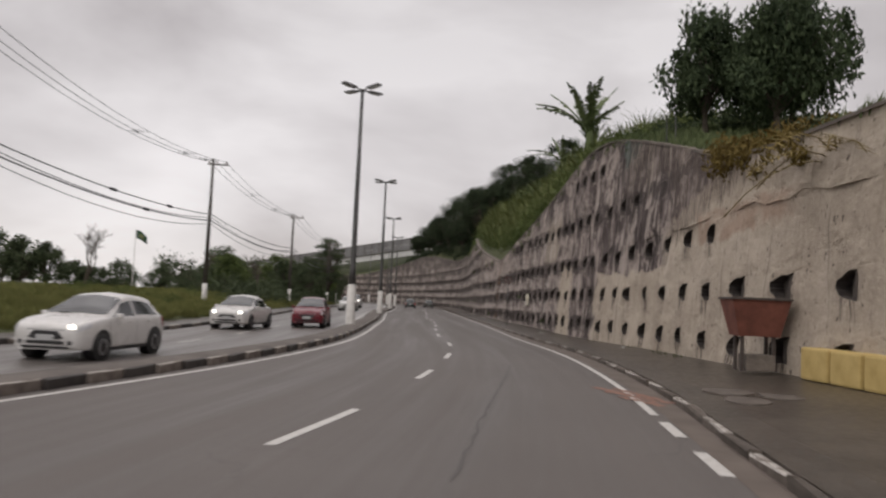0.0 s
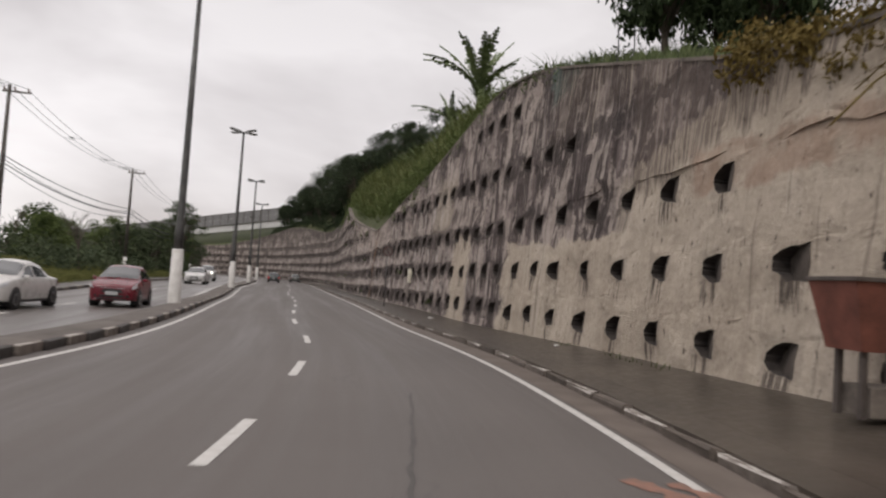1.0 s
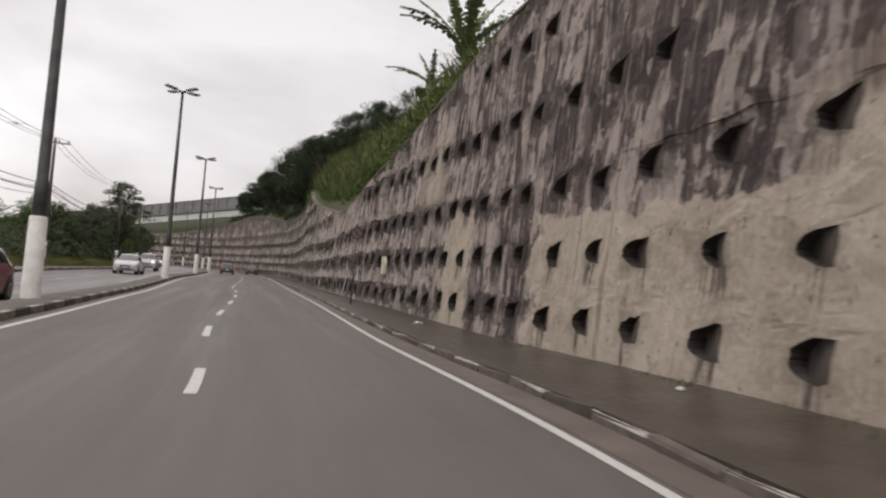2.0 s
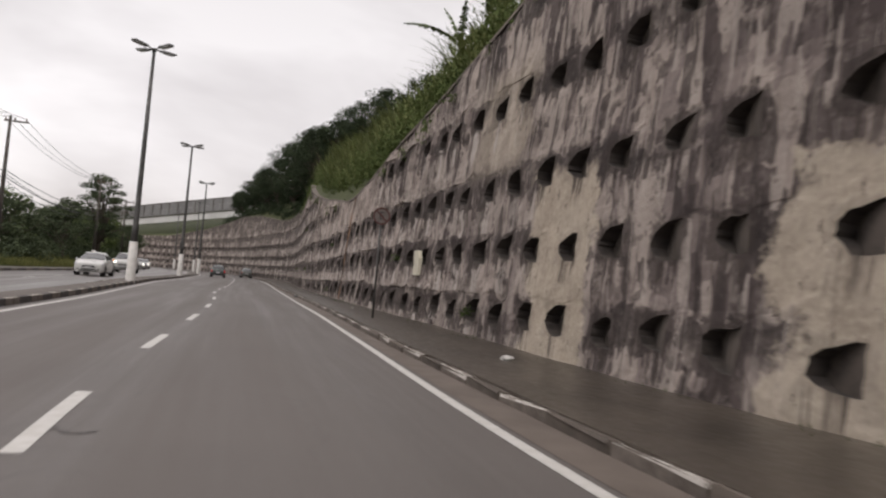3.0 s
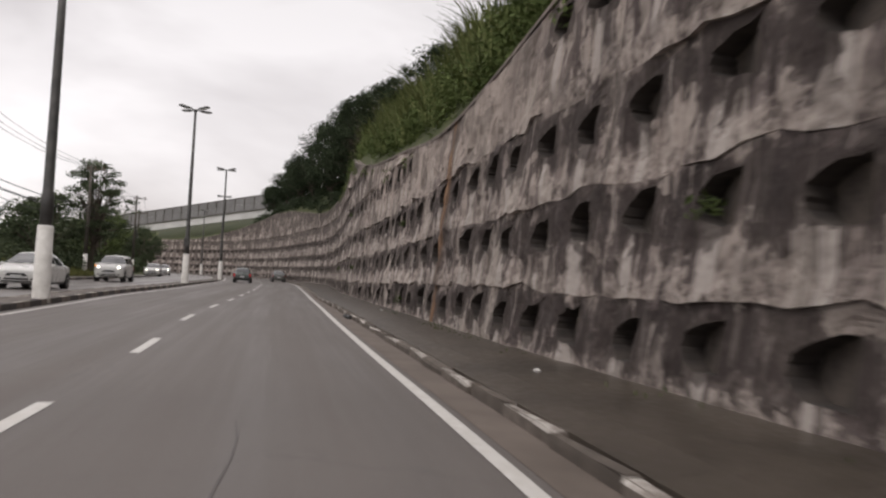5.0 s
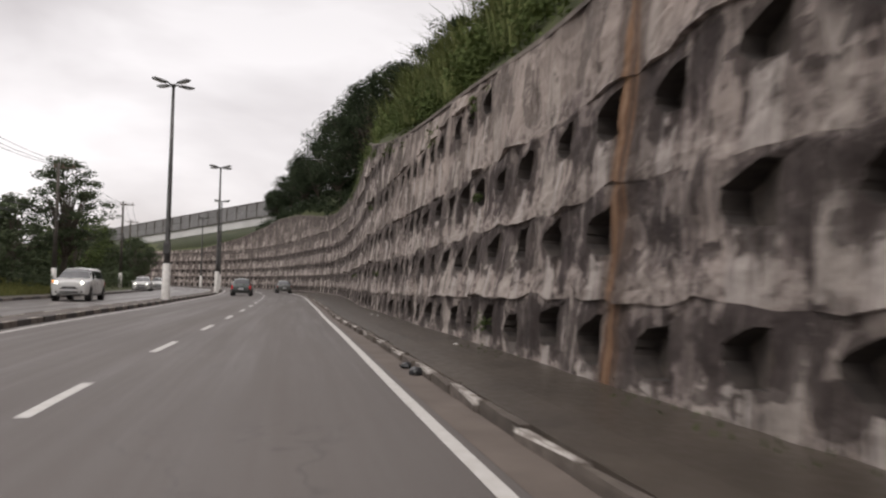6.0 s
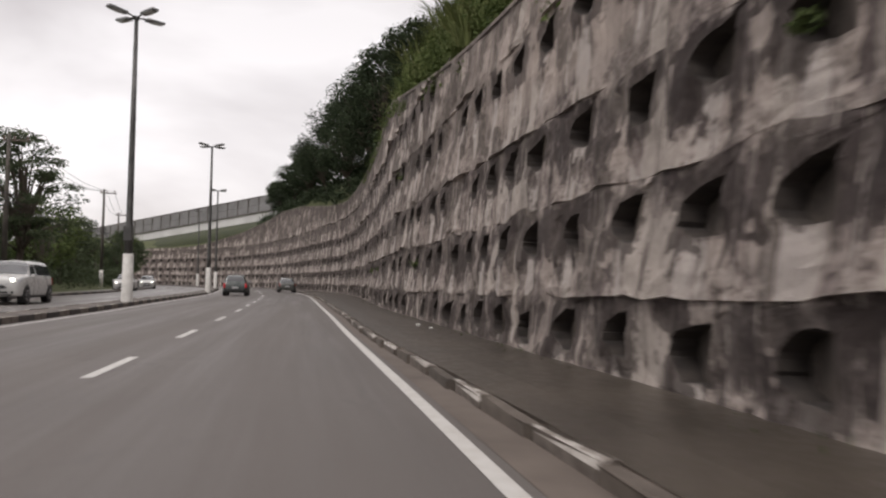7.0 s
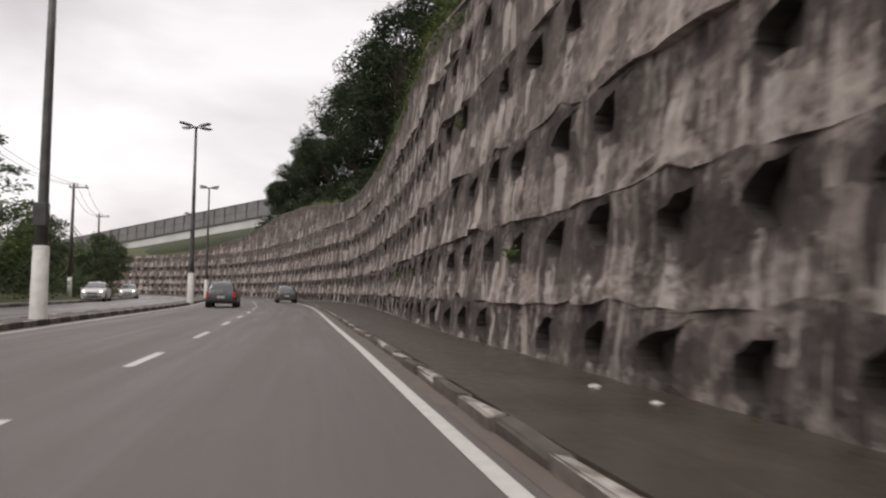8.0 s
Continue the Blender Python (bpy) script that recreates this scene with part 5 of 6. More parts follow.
for k, (x, y, h, r) in enumerate([(-92, 128, 10, 5), (-84, 134, 11, 4.5), (-78, 140, 9.5, 4.5), (-100, 132, 12, 5), (-110, 138, 11, 5.5), (-66, 158, 7, 4.5), (-60, 165, 6.5, 4.5), (-54, 168, 5.5, 4), (-120, 130, 11, 5), (-72, 150, 6, 4), (-79, 130, 10, 4), (-74.5, 131, 10.5, 4), (-70.5, 130, 9.5, 3.6), (-67.5, 132, 9, 3.0), (-62, 138, 5, 3)]):
    tree((x, y, -0.4), h, r, M_LEAF4, 200 + k, "distant dark tree on the far edge of the grassland", leaf=0.55, clumps=34, per=90, trunk_share=0.22, squash=1.0)
bare_tree((-27, 66, 0.2), 7.4, 5, "leafless grey tree standing in the tall grass")
bare_tree((-14.5, 72, 0.2), 5.4, 6, "thin leafless tree beside the far pavement")
bare_tree((-21, 76, 0.2), 6.0, 7, "leafless grey tree standing in the tall grass")

rng_t = np.random.default_rng(55)
cs_, rs_ = [], []
for _ in range(620):
    s_ = 66 + 112 * rng_t.random()
    o_ = 10.6 + 9 * rng_t.random()
    r_ = 0.7 + 0.8 * rng_t.random()
    q_ = at(s_, MEDIAN(s_) - o_, 0.3 + (0.3 + 0.13 * (o_ - 10)) * 2.2 * rng_t.random())
    cs_.append((q_.x, q_.y, q_.z + 0.4))
    rs_.append(r_)
vs, fs = leaves(cs_, rs_, 60, 0.3, rng_t, 0.85)
tagged(mesh_object("thicket", vs, fs, M_LEAF4), "dense dark thicket beneath the roadside trees", "thicket", kind="stuff")

# flag on its pole
M_FLAG = plain("green_flag_cloth", (0.012, 0.045, 0.022), (0.025, 0.08, 0.04), 0.8, 2.0)
M_FLAGY = plain("yellow_flag_cloth", (0.1, 0.11, 0.05), (0.2, 0.2, 0.09), 0.8, 2.0)
fl = empty("flagpole", pose(-57.2, 143.4, -0.4) @ Matrix.Scale(1.42, 4), "thin pale flagpole with a green flag drooping from its top", "flagpole")
part("pole", tube_bm([(0, 0, 0), (0, 0, 9.0)], [0.07, 0.04], 8), M_WHITE, fl)


def cloth(a0, a1, b0, b1, lift):
    bm = bmesh.new()
    g = [[bm.verts.new((0.05 + 1.5 * u, lift + 0.12 * math.sin(6 * u + 2 * v), 8.9 - 1.1 * v - 0.75 * u * u - 0.15 * u)) for v in np.linspace(b0, b1, 7)] for u in np.linspace(a0, a1, 11)]
    for i in range(10):
        for j in range(6):
            bm.faces.new((g[i][j], g[i + 1][j], g[i + 1][j + 1], g[i][j + 1]))
    return bm


fc = part("flag", cloth(0, 1, 0, 1, 0.0), M_FLAG, fl, "green cloth flag with a yellow centre", True)
part("flag_centre", cloth(0.25, 0.75, 0.28, 0.72, -0.02), M_FLAGY, fc, "", True)

# hillside cover
rng_h = np.random.default_rng(11)
cs_, rs_ = [], []
for _ in range(860):
    s = 45 + 74 * rng_h.random()
    d = 0.55 + 11 * rng_h.random() ** 1.3
    p = hill_at(s, d)
    r = 0.55 + 0.75 * rng_h.random()
    cs_.append((p.x, p.y, p.z + r * 0.5))
    rs_.append(r)
vs, fs = leaves(cs_, rs_, 190, 0.17, rng_h, 0.9)
tagged(mesh_object("shrubs", vs, fs, M_LEAF2), "dense light green shrubs and creepers covering the slope above the wall", "shrubs", kind="stuff")
cs_, rs_ = [], []
for _ in range(420):
    s = 118 + 80 * rng_h.random()
    d = 0.2 + 15 * rng_h.random() ** 1.2
    p = hill_at(s, d)
    r = 0.7 + 0.9 * rng_h.random()
    cs_.append((p.x, p.y, p.z + r * 0.5))
    rs_.append(r)
vs, fs = leaves(cs_, rs_, 55, 0.42, rng_h, 0.85)
tagged(mesh_object("undergrowth", vs, fs, M_LEAF), "dark undergrowth beneath the trees on the hillside", "undergrowth", kind="stuff")


def canes(places, per, height, mat, name, label, seed):
    """Clumps of tall cane grass: long narrow blades that arch over at the tip."""
    rnd = np.random.default_rng(seed)
    vs, fs = [], []
    for p in places:
        tall = height * (0.55 + 0.75 * rnd.random())
        for _ in range(per):
            a, r = 2 * math.pi * rnd.random(), 0.6 * rnd.random()
            h, out, w = tall * (0.4 + 0.75 * rnd.random()), tall * (0.1 + 0.65 * rnd.random()), 0.016 + 0.022 * rnd.random()
            c, q = math.cos(a), math.sin(a)
            i = len(vs)
            for t, wide in ((0.0, 0.6), (0.35, 1.0), (0.7, 0.85), (1.0, 0.1)):
                x = p[0] + c * (r + out * t * t)
                y = p[1] + q * (r + out * t * t)
                z = p[2] - 0.1 + h * (1.25 * t - 0.4 * t * t * t)
                vs += [(x - q * w * wide, y + c * w * wide, z), (x + q * w * wide, y - c * w * wide, z)]
            fs += [(i + 2 * k, i + 2 * k + 1, i + 2 * k + 3, i + 2 * k + 2) for k in range(3)]
    return tagged(mesh_object(name, vs, fs, mat), label, "cane grass", kind="stuff")


rng_c = np.random.default_rng(19)
pl_ = []
for _ in range(520):
    s = 50 + 68 * rng_c.random()
    p = hill_at(s, 0.5 + 12 * rng_c.random())
    if noise.noise((s * 0.15, p.x * 0.15, 2)) > -0.15:
        pl_.append((p.x, p.y, p.z + 0.3))
canes(pl_, 60, 2.1, M_CANE, "cane_grass", "tall arching green cane grass covering the slope above the wall", 4)
HILLTREES = [(121, 3.5, 7.4, 3.2), (128, 2, 9.4, 4.0), (135, 1.5, 10.4, 4.4), (141, 3, 11.2, 4.6), (148, 1.5, 10, 4.2), (155, 3, 10.6, 4.5), (163, 2, 9.2, 4.0), (171, 2, 7.8, 3.4), (178, 3, 8, 3.4), (186, 3, 7, 3.0), (194, 3, 6, 2.8), (122, 10, 8.5, 3.6), (132, 9, 10, 4.0), (146, 10, 11, 4.2), (160, 9, 10, 4.2), (125, 16, 9, 4), (150, 17, 9, 4.2)]
for k, (s, d, h, r) in enumerate(HILLTREES):
    tree(hill_at(s, d), h, r, M_LEAF, 300 + k, "dark green broadleaf tree crowding the hillside above the wall", leaf=0.27, clumps=58, per=165, trunk_share=0.22, lean=-0.9)
for k, (s, d, h, r) in enumerate([(33.2, 1.7, 4.9, 1.8), (31.0, 3.4, 5.0, 2.1), (32.2, 4.6, 5.2, 2.1), (34.8, 4.4, 3.6, 1.6)]):
    tree(hill_at(s, d), h, r, M_DROOP, 400 + k, "dense drooping dark tree on the grass above the wall", leaf=0.24, clumps=50, per=130, trunk_share=0.24, droop=1.6, squash=1.4)
cs_, rs_ = [], []
for _ in range(60):
    s = 33 + 12 * rng_h.random()
    p = hill_at(s, 2.2 + 4.5 * rng_h.random())
    r = 0.3 + 0.4 * rng_h.random()
    cs_.append((p.x, p.y, p.z + r * 0.6))
    rs_.append(r)
vs, fs = leaves(cs_, rs_, 90, 0.16, rng_h, 0.9)
tagged(mesh_object("low_bushes", vs, fs, M_LEAF), "low dark bushes under the trees above the wall", "bushes", kind="stuff")
cs_, rs_ = [], []
for _ in range(95):
    s = 21.8 + 4.8 * rng_h.random()
    p = hill_at(s, -0.5 + 1.3 * rng_h.random())
    r = 0.25 + 0.3 * rng_h.random()
    cs_.append((p.x, p.y, p.z + r * 0.3 + 0.25 - 0.9 * rng_h.random()))
    rs_.append(r)
vs, fs = leaves(cs_, rs_, 110, 0.14, rng_h, 0.9, 0.8)
tagged(mesh_object("dry_bush", vs, fs, M_DRY), "olive and rust coloured bush spilling over the top of the wall", "bush", kind="stuff")


def banana(p, seed, scale=1.0, name="banana_plant", label="banana plant with long ragged leaves above the wall", n=15, lift=0.75):
    rnd = np.random.default_rng(seed)
    e = empty(name, pose(*p), label, "plant", "banana plants")
    part("stem", tube_bm([(0, 0, -0.3), (0.1, 0, 0.9 * scale), (0.15, 0, 1.5 * scale)], [0.16 * scale, 0.13 * scale, 0.08 * scale], 8), M_LEAF3, e, "", True)
    for k in range(n):
        ang = 2 * math.pi * k / n + rnd.random() * 0.5
        up, ln = lift + (1.45 - lift) * rnd.random() ** 0.8, scale * (1.5 + 0.9 * rnd.random())
        c, s_ = math.cos(ang), math.sin(ang)
        bm = bmesh.new()
        mid, side = [], []
        for t in np.linspace(0, 1, 19):
            rr = ln * (t * math.cos(up) + 0.16 * t * t)
            z = 1.3 * scale + ln * (t * math.sin(up) - (0.45 if up < 1.0 else 0.2) * t * t)
            mid.append(Vector((c * rr, s_ * rr, z)))
        along = [(b - a).normalized() for a, b in zip(mid, mid[1:])]
        # each strip of the torn blade hangs by itself
        for i in range(2, 18):
            w = scale * 0.17 * math.sin(math.pi * (0.08 + 0.9 * i / 18)) ** 0.7
            for o in (-1, 1):
                ww = w * (0.55 + 0.6 * rnd.random())
                tip = mid[i] + Vector((-s_ * o, c * o, -0.3 - 0.5 * rnd.random())) * ww + along[i] * ww * (0.5 + 0.4 * rnd.random())
                nxt = mid[i + 1] if i < 18 else mid[i]
                tip2 = tip + along[i] * (nxt - mid[i]).length * 0.7
                bm.faces.new([bm.verts.new(v) for v in (mid[i], nxt, tip2, tip)])
        tube_bm([mid[0], mid[6], mid[12], mid[18]], [0.035 * scale, 0.025 * scale, 0.015 * scale, 0.006 * scale], 5, bm, False)
        part("leaf", bm, M_LEAF3, e)
    return e


banana((15.1, 71.8, 13.7), 1, 2.8, n=17, lift=0.8)
banana((12.5, 69.8, 12.3), 2, 1.5, n=9, lift=0.3)
banana((16.2, 74.6, 14.2), 3, 1.7)
for k, (s, d) in enumerate(((84, 5), (80, 6.5), (88, 6), (76, 7), (92, 5), (72, 7.5))):
    banana(hill_at(s, d), 20 + k, 1.15)


def palm(p, height, seed, label):
    """A small palm whose fronds carry many narrow leaflets."""
    rnd = np.random.default_rng(seed)
    e = empty("palm", pose(*p), label, "palm")
    part("trunk", tube_bm([(0, 0, -0.2), (0.05, 0, height * 0.5), (-0.05, 0, height)], [0.13, 0.1, 0.09], 9), M_BARK, e, "", True)
    for k in range(13):
        ang, up, ln = 2 * math.pi * k / 13 + rnd.random() * 0.3, 0.1 + 0.9 * rnd.random(), 1.7 + 0.7 * rnd.random()
        c, q = math.cos(ang), math.sin(ang)
        bm = bmesh.new()
        spine = [Vector((c * ln * t * math.cos(up * (1 - 0.5 * t)), q * ln * t * math.cos(up * (1 - 0.5 * t)), height + ln * (t * math.sin(up) - 0.85 * t * t))) for t in np.linspace(0, 1, 16)]
        for a, b in zip(spine, spine[1:]):
            for side in (-1, 1):
                d = (b - a).normalized()
                o = Vector((-q, c, -0.35)) * side * 0.38 * math.sin(math.pi * (0.1 + 0.85 * (a - spine[0]).length / ln)) + d * 0.14
                bm.faces.new([bm.verts.new(v) for v in (a, a + d * 0.05, a + o)])
        tube_bm(spine[::3], 0.014, 4, bm, False)
        part("frond", bm, M_DRY, e)
    return e


palm((10.75, 20.9, 0.3), 4.3, 9, "small palm with dry orange-brown fronds beside the wall")

# tall grass
def blades(places, per, height, mat, name, label, width=0.05, seed=3):
    rnd = np.random.default_rng(seed)
    vs, fs = [], []
    for p in places:
        for _ in range(per):
            a = 2 * math.pi * rnd.random()
            r = 0.45 * rnd.random() ** 0.5
            x, y = p[0] + r * math.cos(a), p[1] + r * math.sin(a)
            h = height * (0.5 + 0.8 * rnd.random())
            lx, ly = rnd.normal(size=2) * 0.3 * h
            c, s_ = math.cos(a) * width, math.sin(a) * width
            i = len(vs)
            vs += [(x - c, y - s_, p[2] - 0.05), (x + c, y + s_, p[2] - 0.05), (x + lx * 0.4 + c * 0.7, y + ly * 0.4 + s_ * 0.7, p[2] + h * 0.6), (x + lx, y + ly, p[2] + h)]
            fs += [(i, i + 1, i + 2), (i, i + 2, i + 3)]
    return tagged(mesh_object(name, vs, fs, mat), label, "grass", kind="stuff")


rng_g = np.random.default_rng(21)
pl_ = []
for _ in range(3400):
    s = 14 + 105 * rng_g.random()
    o = 9.7 + 15 * rng_g.random() ** 1.2
    z = np.interp(o, [9.4, 12, 16, 24, 40], [0.0, 0.35, 1.0, 0.7, -0.45])
    q = at(s, MEDIAN(s) - o, z + 0.25 * noise.noise((s * 0.35, o * 0.35, 2)))
    pl_.append((q.x, q.y, q.z))
blades(pl_, 60, 0.42, M_GRASS, "tall_grass", "soft green-yellow grass on the bank beside the far pavement", 0.009)
pl_ = []
for _ in range(520):
    s = 20 + 28 * rng_g.random()
    q = hill_at(s, 0.05 + 7 * rng_g.random() ** 1.5)
    pl_.append((q.x, q.y, q.z))
blades(pl_, 14, 0.38, M_LEAF3, "wall_top_grass", "short green grass growing along the top of the wall", 0.03, 5)

cs_, rs_ = [], []
for _ in range(170):
    s = 24 + 60 * rng_g.random()
    o = 12 + 11 * rng_g.random()
    if noise.noise((s * 0.09, o * 0.12, 6)) < 0.05:
        continue
    z = np.interp(o, [9.4, 12, 16, 24, 40], [0.0, 0.35, 1.0, 0.7, -0.45])
    q = at(s, MEDIAN(s) - o, z)
    r = 0.35 + 0.5 * rng_g.random()
    cs_.append((q.x, q.y, q.z + 0.25))
    rs_.append(r)
vs, fs = leaves(cs_, rs_, 160, 0.13, rng_g, 0.8)
tagged(mesh_object("bank_bushes", vs, fs, M_LEAF2), "rounded green bushes growing in the grass of the bank", "bushes", kind="stuff")

# ---- viaduct beyond the bend ----
VIA = [(12, 222, 23.4), (-13, 240, 20.5), (-34, 258, 18.1), (-56, 278, 15.7), (-84, 305, 12.9), (-120, 342, 9.6)]
via = empty("viaduct", pose(0, 0, 0), "elevated grey concrete roadway with pale girder beyond the bend", "viaduct")


def band(name, z0, z1, d0, d1, mat, label=""):
    bm = bmesh.new()
    rows = []
    for i, (x, y, z) in enumerate(VIA):
        a, b = VIA[max(i - 1, 0)], VIA[min(i + 1, len(VIA) - 1)]
        t = Vector((b[0] - a[0], b[1] - a[1], 0)).normalized()
        nx, ny = -t.y, t.x
        rows.append([bm.verts.new((x + nx * d * -1, y + ny * d * -1, z + zz)) for d, zz in ((d0, z0), (d1, z0), (d1, z1), (d0, z1))])
    for r0, r1 in zip(rows, rows[1:]):
        for k in range(4):
            bm.faces.new((r0[k], r0[(k + 1) % 4], r1[(k + 1) % 4], r1[k]))
    bm.faces.new(rows[0][::-1])
    bm.faces.new(rows[-1])
    return part(name, bm, mat, via, label)


band("barrier", -1.75, 0.0, 0.0, 0.3, M_VIA, "grey noise barrier panels")
band("rail", -0.02, 0.14, -0.1, 0.4, M_POLE)
band("barrier_lower", -3.5, -1.85, -0.12, 0.3, M_VIA)
band("deck", -3.7, -3.5, -0.4, 9.0, M_POLE)
band("girder", -5.6, -3.7, -0.05, 1.0, M_VIA_W, "pale painted girder")
band("rear_barrier", -2.6, -0.6, 8.6, 9.0, M_VIA)
for i, (x, y, z) in enumerate(VIA[:-1]):
    x2, y2, z2 = VIA[i + 1]
    for f in np.arange(0, 1, 0.125):
        part("post", box_bm((0.2, 0.2, 3.5), (x + (x2 - x) * f - 0.08, y + (y2 - y) * f - 0.08, z + (z2 - z) * f - 1.75)), M_POLE, via)
for (x, y, z) in ((-34, 262, 17.9), (-56, 282, 16.2), (-84, 309, 13.5)):
    part("pier", tube_bm([(x, y, -1), (x, y, z - 4.0)], 0.9, 14), M_VIA, via)

ev, ef = [], []
for i, (x, y, z) in enumerate(VIA):
    for k, (dx, dy, dz) in enumerate(((0.3, 0.3, -5.55), (-3, -4, -6.6), (-6.5, -8, -8.6), (-10, -12.5, -10.8), (-10.8, -13.5, -24.0))):
        ev.append((x + dx, y + dy, max(z + dz, -0.5)))
    if i:
        for k in range(4):
            a = (i - 1) * 5 + k
            ef.append((a, a + 1, a + 6, a + 5))
tagged(mesh_object("embankment", ev, ef, M_BANK, smooth=True), "mown green grass embankment below the viaduct", "embankment", kind="structure")

# ---- kerbs, piece by piece ----
def kerb_run(host_name, host_label, s0, s1, off, z, mats, length=1.0, height=0.15, width=0.13, worn=1.0):
    host = tagged(empty(host_name, pose(0, 0, 0), host_label, "kerb"), kind="structure")
    meshes = []
    for m in mats:
        for v in range(3):
            bm = box_bm((width, length - 0.015, height + 0.2), (0, 0, (height - 0.2) / 2), 0.018)
            rnd = random.Random(v * 31 + len(meshes))
            for vert in bm.verts:
                vert.co += worn * Vector((rnd.uniform(-1, 1) * 0.008, rnd.uniform(-1, 1) * 0.006, rnd.uniform(-1, 1) * 0.01))
            bmesh.ops.recalc_face_normals(bm, faces=bm.faces)
            me = bpy.data.meshes.new("kerb_stone")
            bm.to_mesh(me)
            bm.free()
            me.materials.append(m)
            meshes.append(me)
    rnd = random.Random(len(host_name))
    n = int((s1 - s0) / length)
    for k in range(n):
        s = s0 + (k + 0.5) * length
        which = k % len(mats)
        ob = new("kerb_stone", meshes[which * 3 + rnd.randrange(3)])
        o = off(s) if callable(off) else off
        ob.parent = host
        ob.matrix_world = pose(*at(s, o + worn * rnd.uniform(-0.012, 0.012), (z(s) if callable(z) else z) - (worn - 1) * 0.012 * rnd.random()), worn * rnd.uniform(-0.8, 0.8), worn * rnd.uniform(-1, 1), heading(s) + worn * rnd.uniform(-0.7, 0.7))
    return host


kerb_run("kerb_right", "worn right-hand kerb with faded black and white painted stones", 6, 150, lambda s: KR(s) + 0.065, 0.0, [M_KERB_W, M_KERB], 1.15, 0.1, worn=2.2)
kerb_run("kerb_median", "median kerb painted in alternating black and white stones", 8, 165, lambda s: MEDIAN(s) - 0.42, 0.0, [M_KERB_K, M_KERB_W], 0.95, 0.15)
kerb_run("kerb_median_far", "far side kerb of the median", 8, 165, lambda s: MEDIAN(s) - 1.36, OPP_Z, [M_KERB, M_KERB_W], 1.6, 0.15)
kerb_run("kerb_left", "kerb along the far pavement with faded paint", 14, 165, lambda s: MEDIAN(s) - 7.82, OPP_Z, [M_KERB_W, M_KERB_K], 1.4, 0.14)

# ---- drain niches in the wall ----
# stain and the shade of the hollow are both put into these dark colours
M_NICHE = plain("shaded_niche_edge", (0.016, 0.013, 0.012), (0.06, 0.049, 0.043), 0.95, 5.0)
M_POCKET = plain("shaded_niche_back", (0.02, 0.016, 0.014), (0.11, 0.09, 0.076), 0.95, 2.2)
rest_v, rest_f = [], []


def niche_mesh(vv, ff, uvq, k):
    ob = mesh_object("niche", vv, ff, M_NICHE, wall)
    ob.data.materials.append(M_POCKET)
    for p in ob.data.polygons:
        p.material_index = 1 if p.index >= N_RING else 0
    return ob


for hs, hz, hr, ring, uv_, k in niches:
    t = Vector((np.interp(hs, _s, _tx), np.interp(hs, _s, _ty), 0))
    into = Vector((t.y, -t.x, -0.05)).normalized()
    c = sum(ring, Vector()) / len(ring)
    deep = [0.012 + 0.27 * hr * max(0.0, (px_ + 0.32) / 0.665) ** (1.1 if hs < 42 else 0.45) for px_, pz_ in POCKET]
    vv = [p for p in ring] + [c + (p - c) * 0.96 + into * d for p, d in zip(ring, deep)]
    ff = [(q, (q + 1) % N_RING, N_RING + (q + 1) % N_RING, N_RING + q) for q in range(N_RING)]
    back = [(0, 1, 11, 12), (1, 2, 10, 11), (2, 3, 9, 10), (3, 4, 8, 9), (4, 5, 7, 8), (5, 6, 7), (0, 12, 13, 15), (13, 14, 15)]
    ff += [tuple(N_RING + q for q in f) for f in back]
    if 16 < hs < 100:
        ob = niche_mesh([p - c for p in vv], ff, list(uv_) * 2, k)
        ob.location = c
    else:
        i = len(rest_v)
        rest_v += vv
        rest_f += [tuple(i + q for q in f) for f in ff]
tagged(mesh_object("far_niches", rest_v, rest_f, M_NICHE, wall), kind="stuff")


# ---- marks and litter on the road ----
M_TAR = plain("tar_seal", (0.05, 0.044, 0.041), (0.085, 0.076, 0.07), 0.6, 6.0)
M_ORANGE = plain("faded_orange_spray", (0.13, 0.095, 0.08), (0.3, 0.145, 0.1), 0.8, 9.0)
M_BAG = plain("black_plastic", (0.012, 0.012, 0.013), (0.03, 0.03, 0.032), 0.35, 9.0)
M_PAPER = plain("crumpled_paper", (0.4, 0.39, 0.37), (0.62, 0.6, 0.57), 0.8, 12.0)


def smear(name, pts, width, mat, label, category, seed):
    """A thin uneven mark lying on the asphalt along points."""
    rnd = random.Random(seed)
    vs, fs = [], []
    dense = []
    for a, b in zip(pts, pts[1:]):
        dense += [Vector((*a, 0)).lerp(Vector((*b, 0)), k / 8) for k in range(8)]
    dense.append(Vector((*pts[-1], 0)))
    for i, p in enumerate(dense):
        d = (dense[min(i + 1, len(dense) - 1)] - dense[max(i - 1, 0)]).normalized()
        nrm = Vector((-d.y, d.x, 0))
        w = width * (0.4 + 0.9 * rnd.random())
        j = nrm * rnd.uniform(-0.03, 0.03)
        vs += [p + j - nrm * w + Vector((0, 0, 0.0045)), p + j + nrm * w + Vector((0, 0, 0.0045))]
    fs = [(2 * i, 2 * i + 1, 2 * i + 3, 2 * i + 2) for i in range(len(dense) - 1)]
    return tagged(mesh_object(name, vs, fs, mat), label, category, kind="structure")


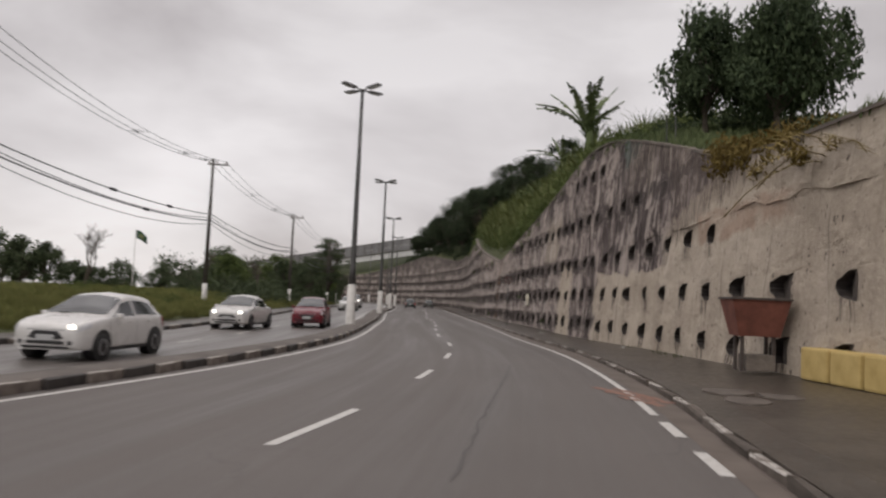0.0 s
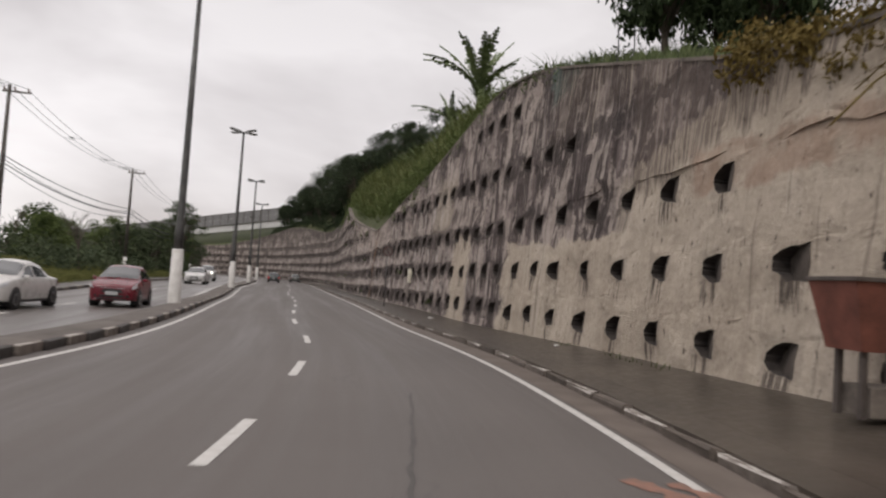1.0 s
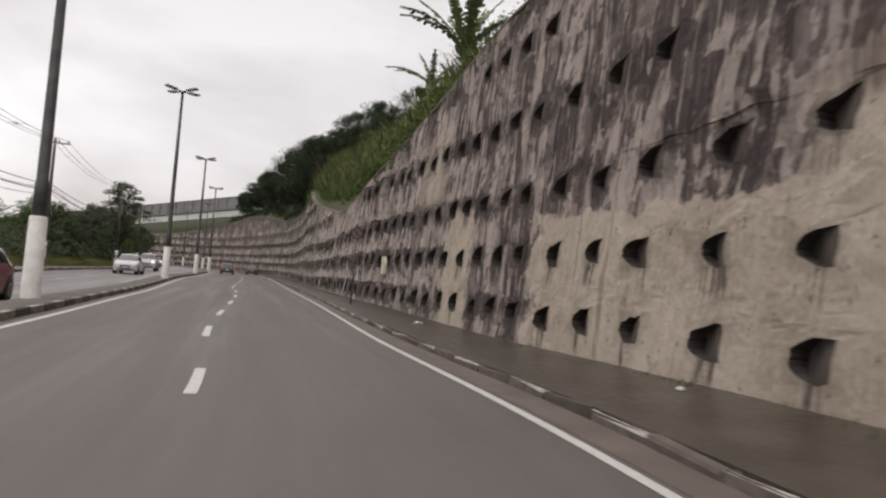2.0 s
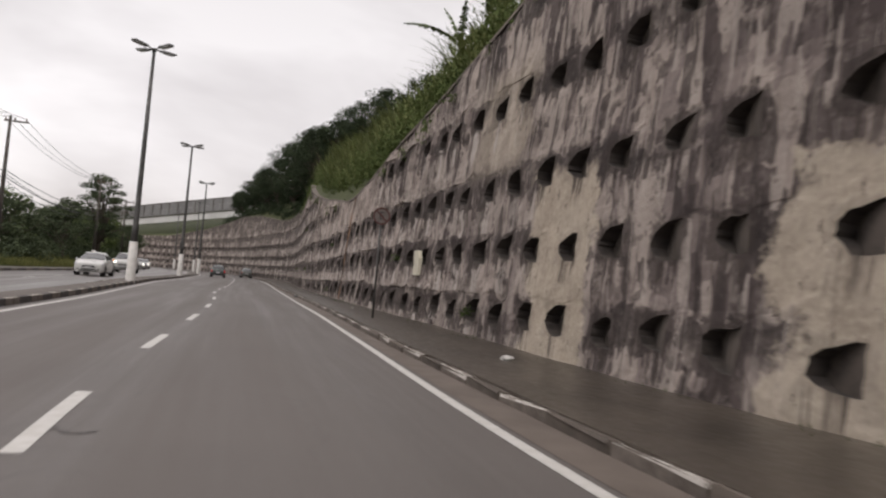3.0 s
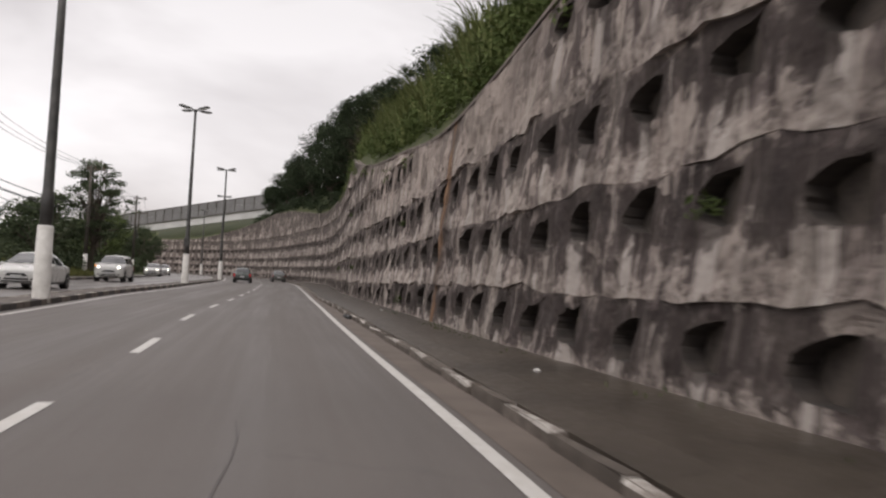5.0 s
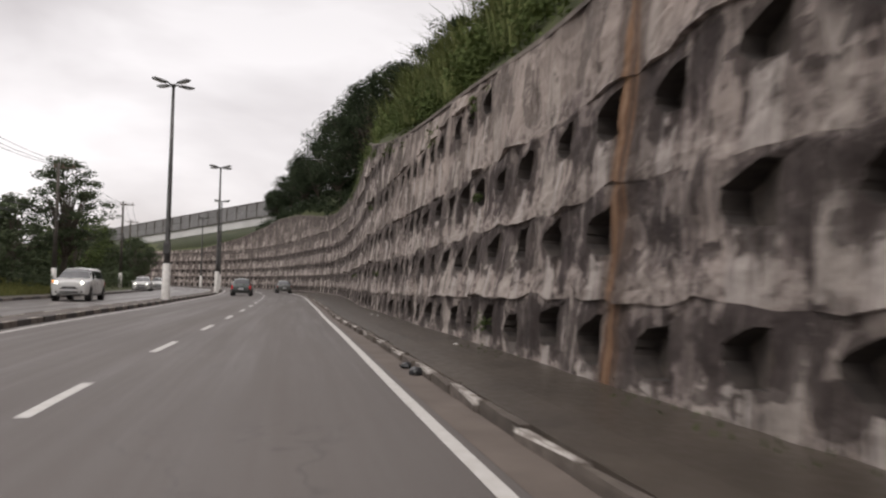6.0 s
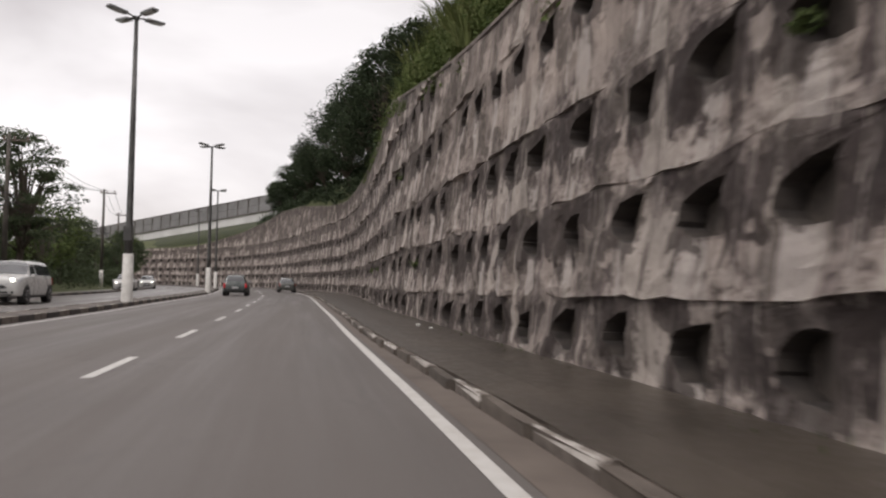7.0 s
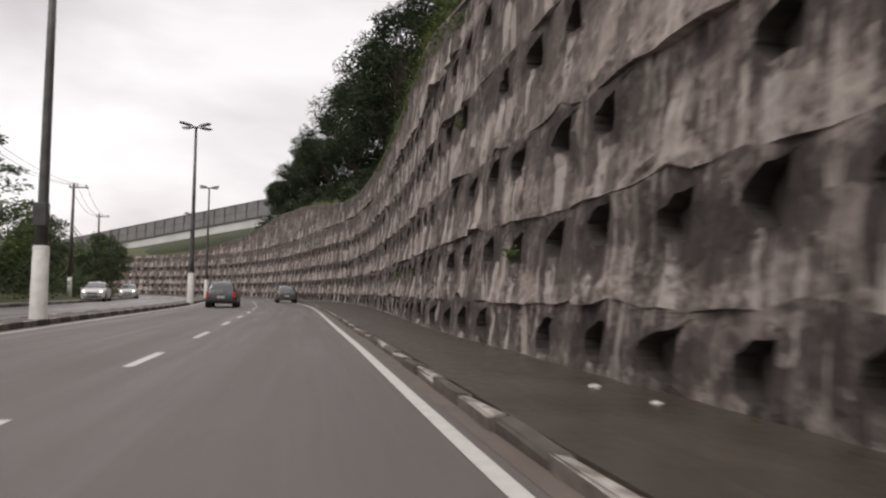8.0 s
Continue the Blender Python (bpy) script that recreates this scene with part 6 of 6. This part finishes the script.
smear("tar_seam", [(3.13, 12.6), (3.5, 15.75), (3.94, 19.1), (4.3, 21.6), (4.6, 24.2)], 0.022, M_TAR, "thin black tar seam in the asphalt", "road marking", 1)
smear("tar_seam", [(3.95, 47), (3.8, 50.5), (3.65, 55)], 0.01, M_TAR, "thin black tar seam in the asphalt", "road marking", 2)
smear("tar_crack", [(2.75, 37.3), (2.9, 37.12), (3.05, 37.2)], 0.025, M_TAR, "short dark crack across the lane", "road marking", 3)
for k_, (a_, b_) in enumerate((((5.85, 20.2), (6.3, 19.0)), ((5.95, 19.6), (6.5, 18.4)), ((6.2, 20.1), (6.55, 18.7)), ((6.0, 18.9), (6.45, 17.9)), ((6.35, 19.6), (6.7, 18.3)))):
    ob_ = smear("spray_mark", [a_, ((a_[0] + b_[0]) / 2 + 0.05, (a_[1] + b_[1]) / 2), b_], 0.1, M_ORANGE, "faded orange spray mark across the edge line", "road marking", 10 + k_)
    ob_.location.z = 0.0012 * (k_ + 1)


def lump(name, p, r, mat, label, category, seed, flat=0.7):
    rnd = random.Random(seed)
    bm = bmesh.new()
    bmesh.ops.create_icosphere(bm, subdivisions=2, radius=r)
    for v in bm.verts:
        v.co *= 1 + 0.35 * noise.noise(v.co * (2.2 / r) + Vector((seed, 0, 0)))
        v.co.z = max(v.co.z * flat, -r * 0.35)
    ob = tagged(part(name, bm, mat), label, category)
    ob.matrix_world = pose(p[0], p[1], p[2] + r * 0.33, 0, 0, rnd.uniform(0, 360))
    return ob


lump("rubbish_bag", (4.98, 69.35, 0.0), 0.09, M_BAG, "small black plastic bag lying in the gutter", "rubbish bag", 1)
lump("rubbish_bag", (5.02, 68.6, 0.0), 0.1, M_BAG, "torn black plastic bag lying in the gutter", "rubbish bag", 2)
for k_, (s_, o_, r_) in enumerate(((42.9, 1.9, 0.09), (43.2, 2.1, 0.06), (85.9, 1.86, 0.055), (84.9, 1.99, 0.045), (57.4, 1.6, 0.05), (31.5, 2.6, 0.06), (72.0, 1.9, 0.05))):
    q_ = at(s_, o_, 0)
    zz = float(np.interp(o_, [KR(s_) + 0.6, WALL_OFF(s_) + 0.3], [0.13 + 0.2 * (WALL_BASE(s_) - 0.1), WALL_BASE(s_) + 0.02]))
    lump("litter", (q_.x, q_.y, zz), r_, M_PAPER, "crumpled pale paper litter on the pavement", "litter", 30 + k_, 0.5)

M_SLAB = plain("broken_pale_concrete", (0.055, 0.045, 0.037), (0.14, 0.115, 0.096), 0.7, 2.5)
for k_, (x_, y_, r_, h_) in enumerate(((7.7, 18.6, 0.4, 0.025), (7.6, 17.5, 0.36, 0.02), (8.35, 18.0, 0.3, 0.015))):
    rnd_ = random.Random(60 + k_)
    bm = bmesh.new()
    ring_ = []
    for a_ in range(9):
        q_ = r_ * rnd_.uniform(0.7, 1.15)
        ring_.append((q_ * math.cos(a_ * 0.698), 1.25 * q_ * math.sin(a_ * 0.698)))
    lo_ = [bm.verts.new((x * 1.04, y * 1.04, -0.06)) for x, y in ring_]
    up_ = [bm.verts.new((x, y, h_)) for x, y in ring_]
    bm.faces.new(up_)
    for a_ in range(9):
        bm.faces.new((lo_[a_], lo_[(a_ + 1) % 9], up_[(a_ + 1) % 9], up_[a_]))
    ob_ = tagged(part("pavement_slab", bm, M_SLAB), "broken pale concrete slab sunk in the pavement by the kerb", "slab", "broken slabs", kind="structure")
    ob_.matrix_world = pose(x_, y_, 0.165 + 0.04 * (x_ - 7.0), 0, -2.5, 20 * k_)

# weeds at the foot of the wall and ferns in its niches
rng_w = np.random.default_rng(77)
pl_ = []
for _ in range(300):
    s_ = 24 + 90 * rng_w.random()
    if noise.noise((s_ * 0.3, 8, 0)) > -0.05:
        q_ = at(s_, WALL_OFF(s_) - 0.05 - 0.12 * rng_w.random(), WALL_BASE(s_) + 0.02)
        pl_.append((q_.x, q_.y, q_.z))
blades(pl_, 4, 0.06, M_FERN, "weeds", "sparse green weeds along the foot of the wall", 0.012, 8)
cs_, rs_ = [], []
for hs, hz, hr, ring, uv_, k in niches:
    if rng_w.random() < (0.05 if hs > 40 else 0.02) and 20 < hs < 120:
        c = sum(ring, Vector()) / len(ring)
        cs_.append((c.x - 0.05, c.y + 0.1, c.z - 0.08))
        rs_.append(0.1 + 0.14 * rng_w.random())
vs, fs = leaves(cs_, rs_, 40, 0.12, rng_w, 0.8, 0.4)
tagged(mesh_object("ferns", vs, fs, M_FERN), "small green ferns rooted in the wall niches", "ferns", kind="stuff")
cs_, rs_ = [], []
for _ in range(170):
    s_ = 36 + 90 * rng_w.random()
    if 56 < s_ < 98 and rng_w.random() < 0.75:
        continue
    p_ = hill_at(s_, -0.25 + 0.3 * rng_w.random())
    r_ = 0.2 + 0.35 * rng_w.random()
    cs_.append((p_.x - 0.1, p_.y, p_.z + 0.05 - 0.3 * rng_w.random()))
    rs_.append(r_)
vs, fs = leaves(cs_, rs_, 80, 0.12, rng_w, 1.0, 0.7)
tagged(mesh_object("creepers", vs, fs, M_LEAF2), "creepers spilling over the coping of the wall", "creepers", kind="stuff")
